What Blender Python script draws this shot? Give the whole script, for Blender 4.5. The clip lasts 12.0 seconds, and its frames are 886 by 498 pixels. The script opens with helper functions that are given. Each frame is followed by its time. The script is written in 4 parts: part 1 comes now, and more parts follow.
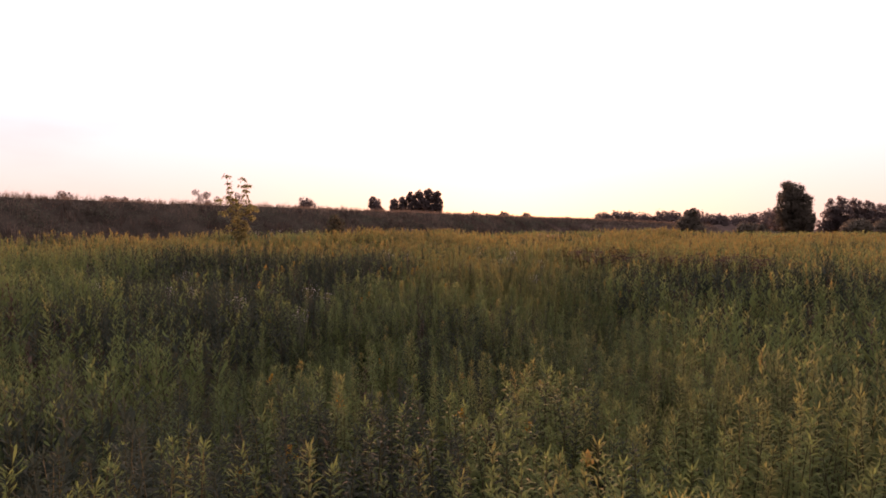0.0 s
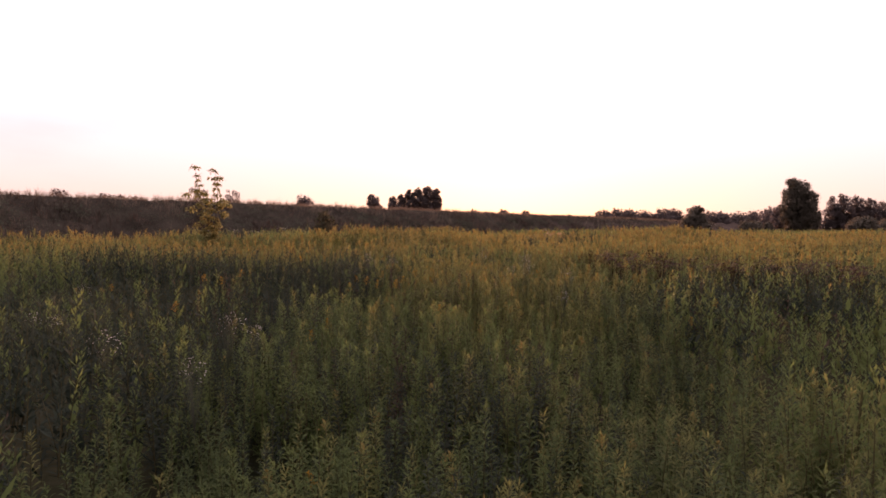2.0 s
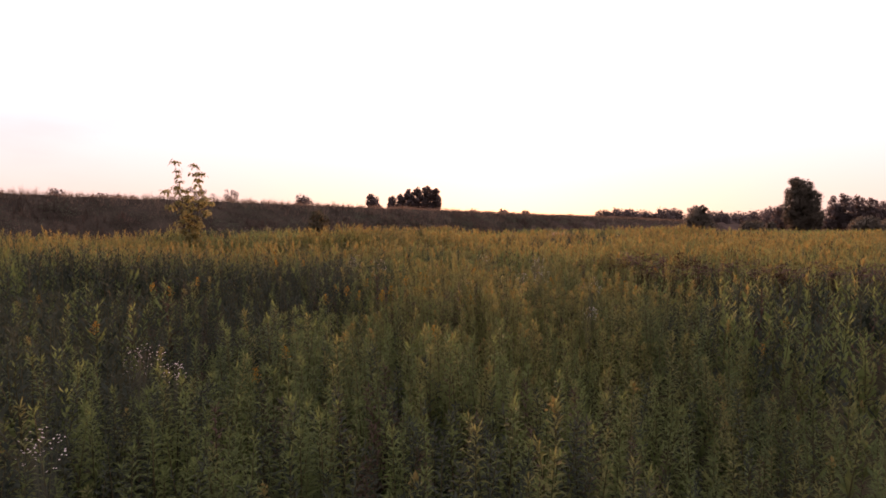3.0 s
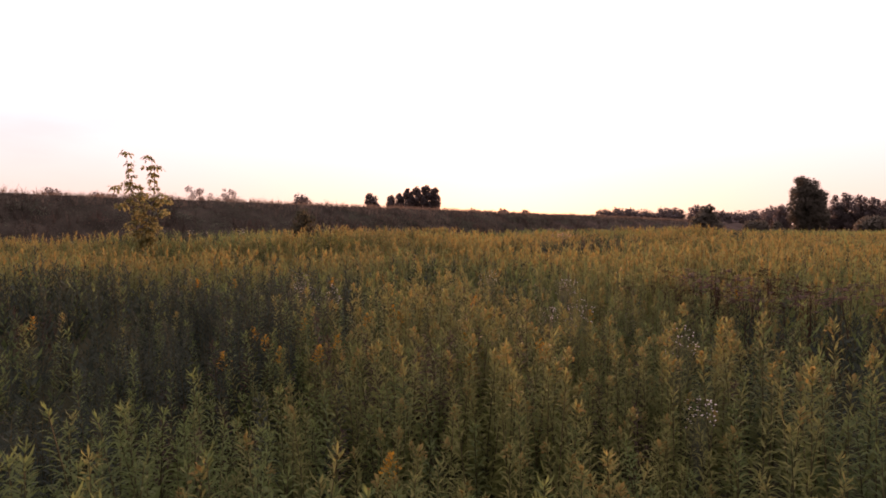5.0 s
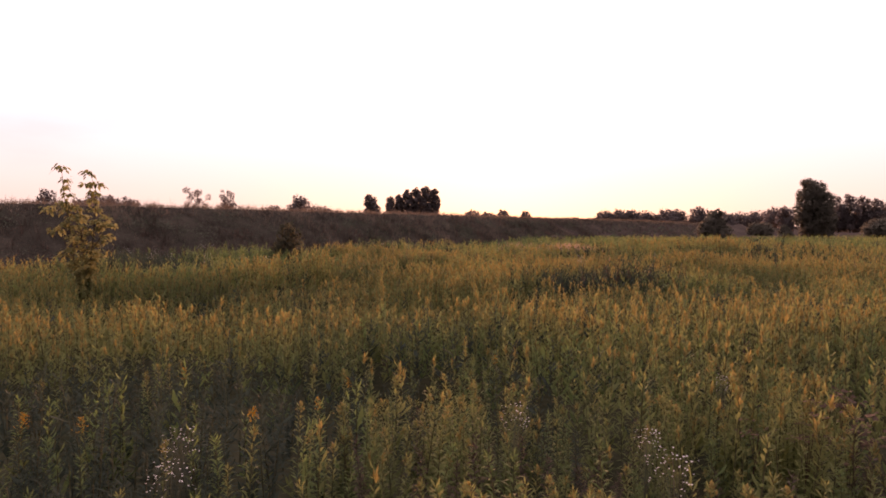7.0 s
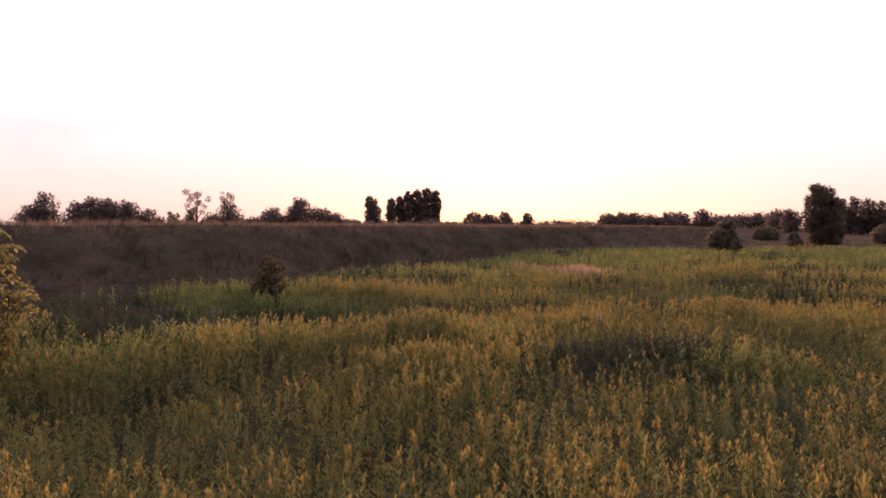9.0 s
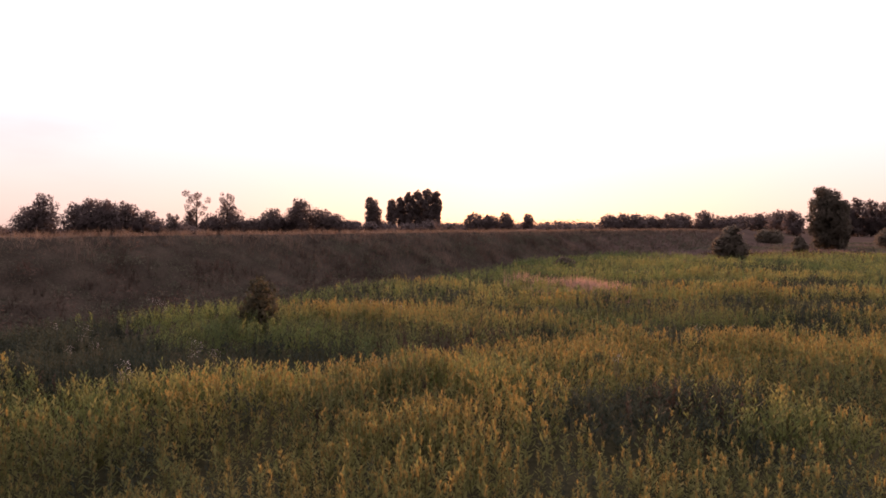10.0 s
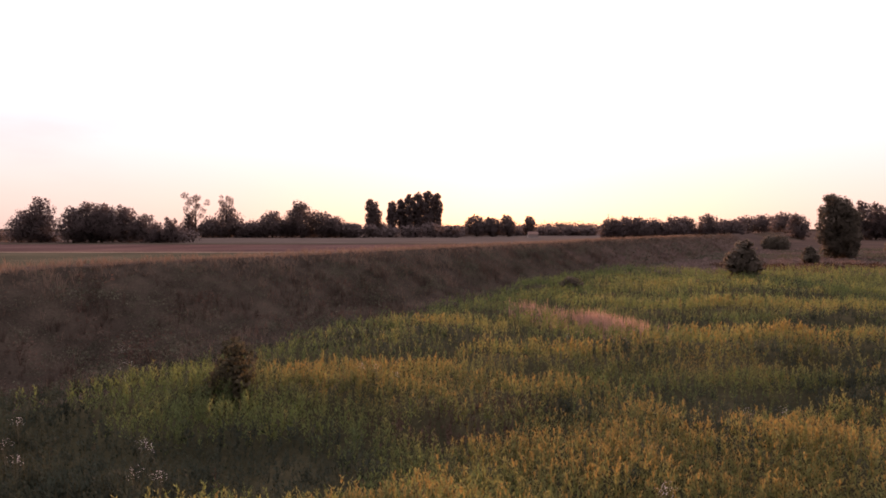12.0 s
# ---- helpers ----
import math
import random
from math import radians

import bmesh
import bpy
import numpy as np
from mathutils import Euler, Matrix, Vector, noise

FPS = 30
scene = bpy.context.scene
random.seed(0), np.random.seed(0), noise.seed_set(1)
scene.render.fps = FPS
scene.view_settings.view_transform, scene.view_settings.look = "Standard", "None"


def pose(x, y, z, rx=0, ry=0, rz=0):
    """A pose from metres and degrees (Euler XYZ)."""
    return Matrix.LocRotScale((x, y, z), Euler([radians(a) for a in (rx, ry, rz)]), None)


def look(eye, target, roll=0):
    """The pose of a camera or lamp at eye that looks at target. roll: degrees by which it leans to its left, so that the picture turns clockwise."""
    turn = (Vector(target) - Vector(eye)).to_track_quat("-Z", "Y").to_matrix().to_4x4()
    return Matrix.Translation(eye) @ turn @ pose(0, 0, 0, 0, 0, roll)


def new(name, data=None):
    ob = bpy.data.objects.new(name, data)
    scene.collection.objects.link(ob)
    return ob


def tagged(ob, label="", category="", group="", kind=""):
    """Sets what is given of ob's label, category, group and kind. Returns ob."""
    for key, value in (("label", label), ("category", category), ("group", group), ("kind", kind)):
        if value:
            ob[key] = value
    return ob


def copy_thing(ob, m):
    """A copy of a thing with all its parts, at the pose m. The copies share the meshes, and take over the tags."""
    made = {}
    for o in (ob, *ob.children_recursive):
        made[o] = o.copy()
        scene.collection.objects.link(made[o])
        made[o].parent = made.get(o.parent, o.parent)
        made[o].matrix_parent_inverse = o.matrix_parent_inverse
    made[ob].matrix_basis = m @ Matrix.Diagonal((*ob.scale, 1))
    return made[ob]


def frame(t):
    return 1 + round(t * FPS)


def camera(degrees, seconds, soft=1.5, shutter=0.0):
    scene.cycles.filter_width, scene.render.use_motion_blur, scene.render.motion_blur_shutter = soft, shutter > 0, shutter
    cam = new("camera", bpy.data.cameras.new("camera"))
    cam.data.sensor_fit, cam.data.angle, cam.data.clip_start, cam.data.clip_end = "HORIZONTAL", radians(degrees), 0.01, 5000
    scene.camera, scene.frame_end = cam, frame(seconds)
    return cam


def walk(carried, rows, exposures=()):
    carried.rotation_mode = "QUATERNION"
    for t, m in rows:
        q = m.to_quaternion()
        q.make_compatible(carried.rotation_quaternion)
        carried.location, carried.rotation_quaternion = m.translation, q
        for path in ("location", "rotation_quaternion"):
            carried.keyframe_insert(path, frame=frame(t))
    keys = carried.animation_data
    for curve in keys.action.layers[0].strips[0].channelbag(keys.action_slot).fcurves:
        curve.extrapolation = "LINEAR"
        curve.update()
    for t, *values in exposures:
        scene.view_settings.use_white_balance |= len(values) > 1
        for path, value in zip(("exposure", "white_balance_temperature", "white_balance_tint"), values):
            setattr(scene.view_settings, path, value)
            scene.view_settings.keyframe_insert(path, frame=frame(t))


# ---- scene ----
EXPOSURE, KELVIN, TINT = 0.97, 7200, 46
cam = camera(73.0, 12.0, soft=1.7)
# seconds, eye x y z, tilt, roll, heading
PATH = [
    (0.0, 0.000, 0.000, 3.000, 88.173, 0, 0.000),
    (0.5, 0.037, 0.918, 3.006, 88.120, 0, -0.023),
    (1.0, 0.062, 1.855, 3.008, 88.077, 0, -0.033),
    (1.5, 0.085, 2.880, 3.009, 88.025, 0, -0.061),
    (2.0, 0.101, 3.899, 3.006, 87.981, 0, -0.091),
    (2.5, 0.128, 4.974, 3.002, 87.968, 0, -0.110),
    (3.0, 0.154, 5.967, 2.998, 87.961, 0, -0.133),
    (3.5, 0.196, 6.932, 2.994, 87.946, 0, -0.153),
    (4.0, 0.246, 7.885, 3.003, 87.928, 0, -0.170),
    (4.5, 0.299, 8.841, 3.036, 87.912, 0, -0.183),
    (5.0, 0.347, 9.816, 3.107, 87.904, 0, -0.190),
    (5.5, 0.383, 10.826, 3.228, 87.907, 0, -0.191),
    (6.0, 0.385, 11.813, 3.408, 87.932, 0, -0.199),
    (6.5, 0.403, 12.831, 3.747, 87.945, 0, -0.223),
    (7.0, 0.409, 13.800, 4.047, 87.950, 0, -0.215),
    (7.5, 0.448, 14.742, 4.444, 87.948, 0, -0.192),
    (8.0, 0.503, 15.679, 4.914, 87.945, 0, -0.159),
    (8.5, 0.556, 16.629, 5.434, 87.943, 0, -0.121),
    (9.0, 0.591, 17.613, 5.982, 87.946, 0, -0.083),
    (9.5, 0.590, 18.651, 6.534, 87.960, 0, -0.051),
    (10.0, 0.591, 19.709, 7.056, 87.961, 0, -0.028),
    (10.5, 0.573, 20.798, 7.652, 87.976, 0, -0.008),
    (11.0, 0.550, 21.860, 8.239, 87.979, 0, 0.005),
    (11.5, 0.544, 22.939, 8.921, 87.968, 0, 0.017),
    (12.0, 0.561, 24.000, 9.619, 87.945, 0, 0.036),
]
walk(cam, [(t, pose(*p)) for t, *p in PATH], exposures=[(0.0, EXPOSURE, KELVIN, TINT), (12.0, EXPOSURE, KELVIN, TINT)])

# ---------------------------------------------------------------- light
SUN_AZ, SUN_EL, HAZE = radians(6.3), radians(5.0), 22.0
world = bpy.data.worlds.new("evening_sky")
scene.world = world
world.use_nodes = True
wn = world.node_tree
wn.nodes.clear()
sky = wn.nodes.new("ShaderNodeTexSky")
sky.sky_type, sky.sun_disc = "NISHITA", False
sky.sun_elevation, sky.sun_rotation = SUN_EL, SUN_AZ
sky.air_density, sky.dust_density, sky.ozone_density = 1.0, 1.0, 1.0
# a high thin haze veils the sky: pinkish low down, white above, dimmer to the zenith
coord = wn.nodes.new("ShaderNodeTexCoord")
split = wn.nodes.new("ShaderNodeSeparateXYZ")
wn.links.new(coord.outputs["Generated"], split.inputs[0])
haze = wn.nodes.new("ShaderNodeValToRGB")
stops = haze.color_ramp.elements
for _ in range(4):
    stops.new(0.5)
for e, (at, col) in zip(stops, ((0.0, (0.360, 0.320, 0.270)), (0.06, (0.405, 0.378, 0.334)), (0.14, (0.485, 0.470, 0.444)), (0.25, (0.615, 0.64, 0.64)), (0.5, (1.0, 1.0, 1.0)), (1.0, (1.0, 1.0, 1.0)))):
    e.position, e.color = at, (*col, 1)
wn.links.new(split.outputs["Z"], haze.inputs[0])
veil = wn.nodes.new("ShaderNodeVectorMath")
veil.operation = "SCALE"
wn.links.new(haze.outputs[0], veil.inputs[0])
# the veil is brighter toward the sun than away from it
facing = wn.nodes.new("ShaderNodeVectorMath")
facing.operation = "DOT_PRODUCT"
facing.inputs[1].default_value = (math.sin(SUN_AZ), math.cos(SUN_AZ), 0.0)
wn.links.new(coord.outputs["Generated"], facing.inputs[0])
glow = wn.nodes.new("ShaderNodeMapRange")
glow.interpolation_type = "SMOOTHSTEP"
for key, value in (("From Min", -0.9), ("From Max", 0.8), ("To Min", 0.29 * HAZE), ("To Max", HAZE)):
    glow.inputs[key].default_value = value
wn.links.new(facing.outputs["Value"], glow.inputs["Value"])
# a thin grey cloud streak high to the south-west
wisp = wn.nodes.new("ShaderNodeVectorMath")
wisp.operation = "DISTANCE"
wisp.inputs[1].default_value = (-0.58, 0.76, 0.30)
wn.links.new(coord.outputs["Generated"], wisp.inputs[0])
streak = wn.nodes.new("ShaderNodeTexNoise")
streak.inputs["Scale"].default_value, streak.inputs["Detail"].default_value = 5.0, 4
stretch = wn.nodes.new("ShaderNodeMapping")
stretch.inputs["Scale"].default_value = (1.0, 1.0, 4.0)
wn.links.new(coord.outputs["Generated"], stretch.inputs["Vector"])
wn.links.new(stretch.outputs[0], streak.inputs["Vector"])
frayed = wn.nodes.new("ShaderNodeMath")
frayed.operation = "MULTIPLY_ADD"
frayed.inputs[1].default_value = 0.35
wn.links.new(streak.outputs["Fac"], frayed.inputs[0])
wn.links.new(wisp.outputs["Value"], frayed.inputs[2])
thin = wn.nodes.new("ShaderNodeMapRange")
thin.interpolation_type = "SMOOTHSTEP"
for key, value in (("From Min", 0.12), ("From Max", 0.46), ("To Min", 0.78), ("To Max", 1.0)):
    thin.inputs[key].default_value = value
wn.links.new(frayed.outputs[0], thin.inputs["Value"])
dim = wn.nodes.new("ShaderNodeMath")
dim.operation = "MULTIPLY"
wn.links.new(glow.outputs["Result"], dim.inputs[0])
wn.links.new(thin.outputs["Result"], dim.inputs[1])
wn.links.new(dim.outputs[0], veil.inputs["Scale"])
both = wn.nodes.new("ShaderNodeVectorMath")
both.operation = "MULTIPLY_ADD"
both.inputs[1].default_value = (0.26, 0.24, 0.27)
wn.links.new(sky.outputs[0], both.inputs[0])
wn.links.new(veil.outputs[0], both.inputs[2])
bg = wn.nodes.new("ShaderNodeBackground")
bg.inputs["Strength"].default_value = 0.05
wo = wn.nodes.new("ShaderNodeOutputWorld")
wn.links.new(both.outputs[0], bg.inputs[0])
wn.links.new(bg.outputs[0], wo.inputs[0])

sun_data = bpy.data.lights.new("sun", "SUN")
sun_data.energy, sun_data.angle, sun_data.color = 5.0, radians(3), (1.0, 0.56, 0.29)
sun = new("sun", sun_data)
to_sun = Vector((math.sin(SUN_AZ) * math.cos(SUN_EL), math.cos(SUN_AZ) * math.cos(SUN_EL), math.sin(SUN_EL)))
sun.matrix_world = look(to_sun * 60, (0, 0, 0))


# ---------------------------------------------------------------- materials
def leafy(name, dark, light, scale=0.35, through_light=0.35, rough=0.8, warm=None, grain=4.5, patch=0.75, sheen=0.06, speckle=0.40, lift=0.0):
    """A thin-leaf material: two tones in patches and per leaf, part of the light passing through."""
    m = bpy.data.materials.new(name)
    m.use_nodes = True
    n, ln = m.node_tree.nodes, m.node_tree.links
    n.clear()
    out = n.new("ShaderNodeOutputMaterial")
    geo = n.new("ShaderNodeNewGeometry")
    tex = n.new("ShaderNodeTexCoord")
    big = n.new("ShaderNodeTexNoise")
    big.inputs["Scale"].default_value, big.inputs["Detail"].default_value = scale, 3
    fine = n.new("ShaderNodeTexNoise")
    fine.inputs["Scale"].default_value = grain
    flat = n.new("ShaderNodeMapping")
    flat.inputs["Scale"].default_value = (1, 1, 0.15)
    ln.new(tex.outputs["Object"], flat.inputs["Vector"])
    ln.new(flat.outputs[0], big.inputs["Vector"])
    ln.new(flat.outputs[0], fine.inputs["Vector"])
    a = n.new("ShaderNodeMath"); a.operation = "MULTIPLY_ADD"
    a.inputs[1].default_value, a.inputs[2].default_value = speckle, 0.02 - 0.5 * speckle
    ln.new(geo.outputs["Random Per Island"], a.inputs[0])
    b = n.new("ShaderNodeMath"); b.operation = "MULTIPLY_ADD"
    b.inputs[1].default_value = patch
    a.inputs[2].default_value += 0.5 * (0.75 - patch)
    ln.new(big.outputs["Fac"], b.inputs[0])
    ln.new(a.outputs[0], b.inputs[2])
    c = n.new("ShaderNodeMath"); c.operation = "MULTIPLY_ADD"
    c.inputs[1].default_value = 0.6
    c.use_clamp = True
    ln.new(fine.outputs["Fac"], c.inputs[0])
    ln.new(b.outputs[0], c.inputs[2])
    ramp = n.new("ShaderNodeValToRGB")
    ramp.color_ramp.elements[0].position, ramp.color_ramp.elements[0].color = 0.25, (*dark, 1)
    ramp.color_ramp.elements[1].position, ramp.color_ramp.elements[1].color = 0.85, (*light, 1)
    if warm:
        e = ramp.color_ramp.elements.new(0.97)
        e.color = (*warm, 1)
    ln.new(c.outputs[0], ramp.inputs[0])
    p = n.new("ShaderNodeBsdfPrincipled")
    p.inputs["Roughness"].default_value = rough
    p.inputs["Specular IOR Level"].default_value = sheen
    tr = n.new("ShaderNodeBsdfTranslucent")
    mix = n.new("ShaderNodeMixShader")
    mix.inputs[0].default_value = through_light
    if lift:
        # curled leaves catch the sky from above whatever way they turn
        curl = n.new("ShaderNodeVectorMath")
        curl.operation = "ADD"
        curl.inputs[1].default_value = (0, 0, lift)
        unit = n.new("ShaderNodeVectorMath")
        unit.operation = "NORMALIZE"
        ln.new(geo.outputs["Normal"], curl.inputs[0])
        ln.new(curl.outputs[0], unit.inputs[0])
        ln.new(unit.outputs[0], p.inputs["Normal"])
    ln.new(ramp.outputs[0], p.inputs["Base Color"])
    ln.new(ramp.outputs[0], tr.inputs["Color"])
    ln.new(p.outputs[0], mix.inputs[1])
    ln.new(tr.outputs[0], mix.inputs[2])
    ln.new(mix.outputs[0], out.inputs[0])
    return m


def earthy(name, colours, scale=0.5, fine_scale=14.0, rough=0.95, bump=0.4):
    """Rough ground or bark: blotches and grain between the given colours, with relief."""
    m = bpy.data.materials.new(name)
    m.use_nodes = True
    n, ln = m.node_tree.nodes, m.node_tree.links
    p = n["Principled BSDF"]
    p.inputs["Roughness"].default_value = rough
    p.inputs["Specular IOR Level"].default_value = 0.0
    tex = n.new("ShaderNodeTexCoord")
    big = n.new("ShaderNodeTexNoise")
    big.inputs["Scale"].default_value, big.inputs["Detail"].default_value = scale, 5
    fine = n.new("ShaderNodeTexNoise")
    fine.inputs["Scale"].default_value, fine.inputs["Detail"].default_value = fine_scale, 4
    ln.new(tex.outputs["Object"], big.inputs["Vector"])
    ln.new(tex.outputs["Object"], fine.inputs["Vector"])
    mixf = n.new("ShaderNodeMath"); mixf.operation = "MULTIPLY_ADD"
    mixf.inputs[1].default_value = 0.45
    half = n.new("ShaderNodeMath"); half.operation = "MULTIPLY"
    half.inputs[1].default_value = 0.6
    ln.new(big.outputs["Fac"], half.inputs[0])
    ln.new(fine.outputs["Fac"], mixf.inputs[0])
    ln.new(half.outputs[0], mixf.inputs[2])
    ramp = n.new("ShaderNodeValToRGB")
    els = ramp.color_ramp.elements
    while len(els) < len(colours):
        els.new(0.5)
    for k, col in enumerate(colours):
        els[k].position = 0.34 + 0.34 * k / (len(colours) - 1)
        els[k].color = (*col, 1)
    ln.new(mixf.outputs[0], ramp.inputs[0])
    ln.new(ramp.outputs[0], p.inputs["Base Color"])
    bm_ = n.new("ShaderNodeBump")
    bm_.inputs["Strength"].default_value = bump
    ln.new(fine.outputs["Fac"], bm_.inputs["Height"])
    ln.new(bm_.outputs[0], p.inputs["Normal"])
    return m


M_LEAF = leafy("goldenrod_leaf", (0.052, 0.071, 0.034), (0.150, 0.170, 0.054), 0.22, 0.50, patch=1.6, speckle=0.24, lift=0.8, sheen=0.05, rough=0.75)
M_YOUNG = leafy("goldenrod_young_leaf", (0.082, 0.102, 0.044), (0.170, 0.176, 0.060), 0.22, 0.5, warm=(0.194, 0.166, 0.058), patch=1.6, speckle=0.12, lift=0.8, sheen=0.06)
M_DARKWEED_SHADE = leafy("dark_weed_shade_leaf", (0.014, 0.022, 0.018), (0.039, 0.052, 0.036), 0.5, 0.35, patch=1.2, sheen=0.04, speckle=0.24, lift=0.6)
M_GREEN = leafy("goldenrod_green_leaf", (0.044, 0.070, 0.035), (0.116, 0.156, 0.052), 0.25, 0.5, patch=1.6, speckle=0.24, lift=0.8, sheen=0.05, rough=0.75)
M_DRYWEED = leafy("dry_brown_weed", (0.026, 0.021, 0.016), (0.072, 0.052, 0.036), 0.6, 0.2, speckle=0.2, lift=0.6)
M_STEM = leafy("goldenrod_stem", (0.030, 0.034, 0.018), (0.080, 0.070, 0.034), 0.4, 0.0)
M_PLUME = leafy("goldenrod_plume", (0.122, 0.108, 0.043), (0.205, 0.156, 0.050), 0.22, 0.50, patch=1.4, speckle=0.12, lift=0.8)
M_PLUME_BRIGHT = leafy("goldenrod_plume_open", (0.21, 0.125, 0.022), (0.37, 0.20, 0.023), 0.8, 0.45)
M_WHITE = leafy("white_petal", (0.42, 0.39, 0.37), (0.70, 0.66, 0.63), 2.0, 0.4)
M_BROWN = leafy("dried_umbel", (0.030, 0.021, 0.015), (0.074, 0.046, 0.030), 0.8, 0.2)
M_DRY = leafy("dry_grass", (0.080, 0.062, 0.047), (0.165, 0.122, 0.090), 0.12, 0.35, speckle=0.2, lift=0.8)
M_WEED_GREEN = leafy("levee_green_weed", (0.034, 0.040, 0.031), (0.098, 0.106, 0.074), 0.4, 0.3, speckle=0.06, lift=1.4, sheen=0.0, patch=1.8)
M_FEATHER = leafy("feather_grass", (0.22, 0.140, 0.100), (0.38, 0.25, 0.185), 0.3, 0.5, speckle=0.2, lift=0.6)
M_FARGRASS = leafy("far_dry_grass", (0.085, 0.068, 0.060), (0.15, 0.118, 0.104), 0.05, 0.3, speckle=0.15, lift=2.0, sheen=0.0)
M_WEED = leafy("levee_weed", (0.024, 0.019, 0.016), (0.090, 0.069, 0.054), 0.5, 0.3, warm=(0.120, 0.072, 0.055), speckle=0.06, lift=1.6, sheen=0.0, patch=1.9)
M_CROWN = leafy("tree_leaf", (0.078, 0.076, 0.062), (0.118, 0.108, 0.084), 0.05, 0.40, speckle=0.10, sheen=0.0, lift=0.35)
# far crowns: distance haze is painted in as a paler, greyer leaf colour
M_CROWN_HAZY = leafy("hazy_far_tree_leaf", (0.104, 0.090, 0.087), (0.135, 0.116, 0.111), 0.03, 0.45, speckle=0.06, sheen=0.0, lift=0.45)
M_BUSH = leafy("bush_leaf", (0.036, 0.038, 0.026), (0.080, 0.076, 0.048), 0.5, 0.4, speckle=0.2, sheen=0.0, lift=0.4)
M_SAPLING = leafy("sapling_leaf", (0.084, 0.092, 0.038), (0.215, 0.195, 0.078), 0.9, 0.5, speckle=0.3, lift=0.5)
M_BARK = earthy("bark", [(0.030, 0.025, 0.020), (0.075, 0.062, 0.050)], 2.0, 18.0)
M_GROUND = earthy("field_soil", [(0.012, 0.011, 0.009), (0.026, 0.023, 0.017), (0.050, 0.042, 0.032)], 0.25, 7.0)
M_MOSS = earthy("meadow_undergrowth", [(0.018, 0.021, 0.013), (0.034, 0.036, 0.021), (0.056, 0.054, 0.032)], 0.3, 6.0)
M_SWARD = earthy("dry_sward", [(0.032, 0.026, 0.022), (0.052, 0.041, 0.035), (0.076, 0.059, 0.050)], 0.06, 3.0)
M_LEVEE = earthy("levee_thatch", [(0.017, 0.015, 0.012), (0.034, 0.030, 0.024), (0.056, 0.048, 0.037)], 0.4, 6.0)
M_STUBBLE = earthy("stubble", [(0.055, 0.035, 0.033), (0.082, 0.053, 0.048), (0.11, 0.074, 0.066)], 0.03, 1.5)
M_TRACK = earthy("track_dirt", [(0.11, 0.085, 0.064), (0.18, 0.14, 0.105), (0.24, 0.185, 0.145)], 0.4, 5.0)
M_WALL = earthy("pale_render", [(0.24, 0.215, 0.20), (0.33, 0.30, 0.275)], 0.6, 8.0, bump=0.1)
M_ROOF = earthy("roof_tile", [(0.12, 0.09, 0.08), (0.18, 0.13, 0.11)], 1.5, 9.0)
M_STEEL = earthy("grey_steel", [(0.22, 0.22, 0.23), (0.32, 0.32, 0.33)], 1.0, 6.0, rough=0.6)
M_FALLOW = earthy("fallow", [(0.058, 0.050, 0.044), (0.082, 0.070, 0.060), (0.10, 0.084, 0.074)], 0.02, 1.5)
M_CROP = earthy("green_crop", [(0.040, 0.042, 0.030), (0.058, 0.058, 0.040), (0.08, 0.074, 0.054)], 0.04, 1.5)


# ---------------------------------------------------------------- shared shape tools
def value_noise(x, y, seed=0):
    """Smooth noise in -1..1 over plan coordinates (arrays)."""
    x, y = np.asarray(x, float), np.asarray(y, float)
    xi, yi = np.floor(x).astype(np.int64), np.floor(y).astype(np.int64)
    fx, fy = x - xi, y - yi
    fx, fy = fx * fx * (3 - 2 * fx), fy * fy * (3 - 2 * fy)

    def h(a, b):
        k = (a * 374761393 + b * 668265263 + seed * 974711) & 0x7FFFFFFF
        k = ((k ^ (k >> 13)) * 1274126177) & 0x7FFFFFFF
        return ((k ^ (k >> 16)) & 0xFFFF) / 32767.5 - 1
    top = h(xi, yi) * (1 - fx) + h(xi + 1, yi) * fx
    low = h(xi, yi + 1) * (1 - fx) + h(xi + 1, yi + 1) * fx
    return top * (1 - fy) + low * fy


def smooth(v, a, b):
    t = np.clip((np.asarray(v, float) - a) / (b - a), 0, 1)
    return t * t * (3 - 2 * t)


# the levee: front edge of its crest runs through LEVEE along ALONG; s grows away from the meadow
LEVEE, ALONG = (0.0, 119.4), (0.571, 0.821)
CREST_Z = 6.2
# swells and hollows of the meadow: x, y, half-widths, height
MOUNDS = [(-8, 36.5, 6, 2.6, 0.22), (-5, 43, 7, 3, -0.2), (-5, 52.6, 5, 2.2, 0.5), (1, 48, 4, 2, -0.35), (3.5, 51, 3, 1.6, -0.3), (-6, 65, 7, 5, 0.5), (7, 45, 6, 3, 0.25), (16, 52, 7, 1.8, -0.45), (11.5, 50, 3, 1.2, -0.25), (10, 60, 8, 2.6, 0.35), (10, 66, 9, 2, -0.35), (26, 64, 10, 3, 0.45), (24, 58, 10, 2, -0.3), (30, 73, 9, 3, -0.45), (0, 100, 22, 6, 0.2), (30, 82, 12, 4, 0.4), (4, 88, 10, 3, -0.3), (14, 76, 6, 2.5, 0.25)]


def levee_s(x, y):
    return -(x - LEVEE[0]) * ALONG[1] + (y - LEVEE[1]) * ALONG[0]


def field_edge(x, y):
    """Where the goldenrod ends before the levee, in s."""
    return -11.5 - 10.5 * np.clip((130 - np.asarray(y, float)) / 73, 0, 1.2) + 1.5 * value_noise(x / 7, y / 7, 5)


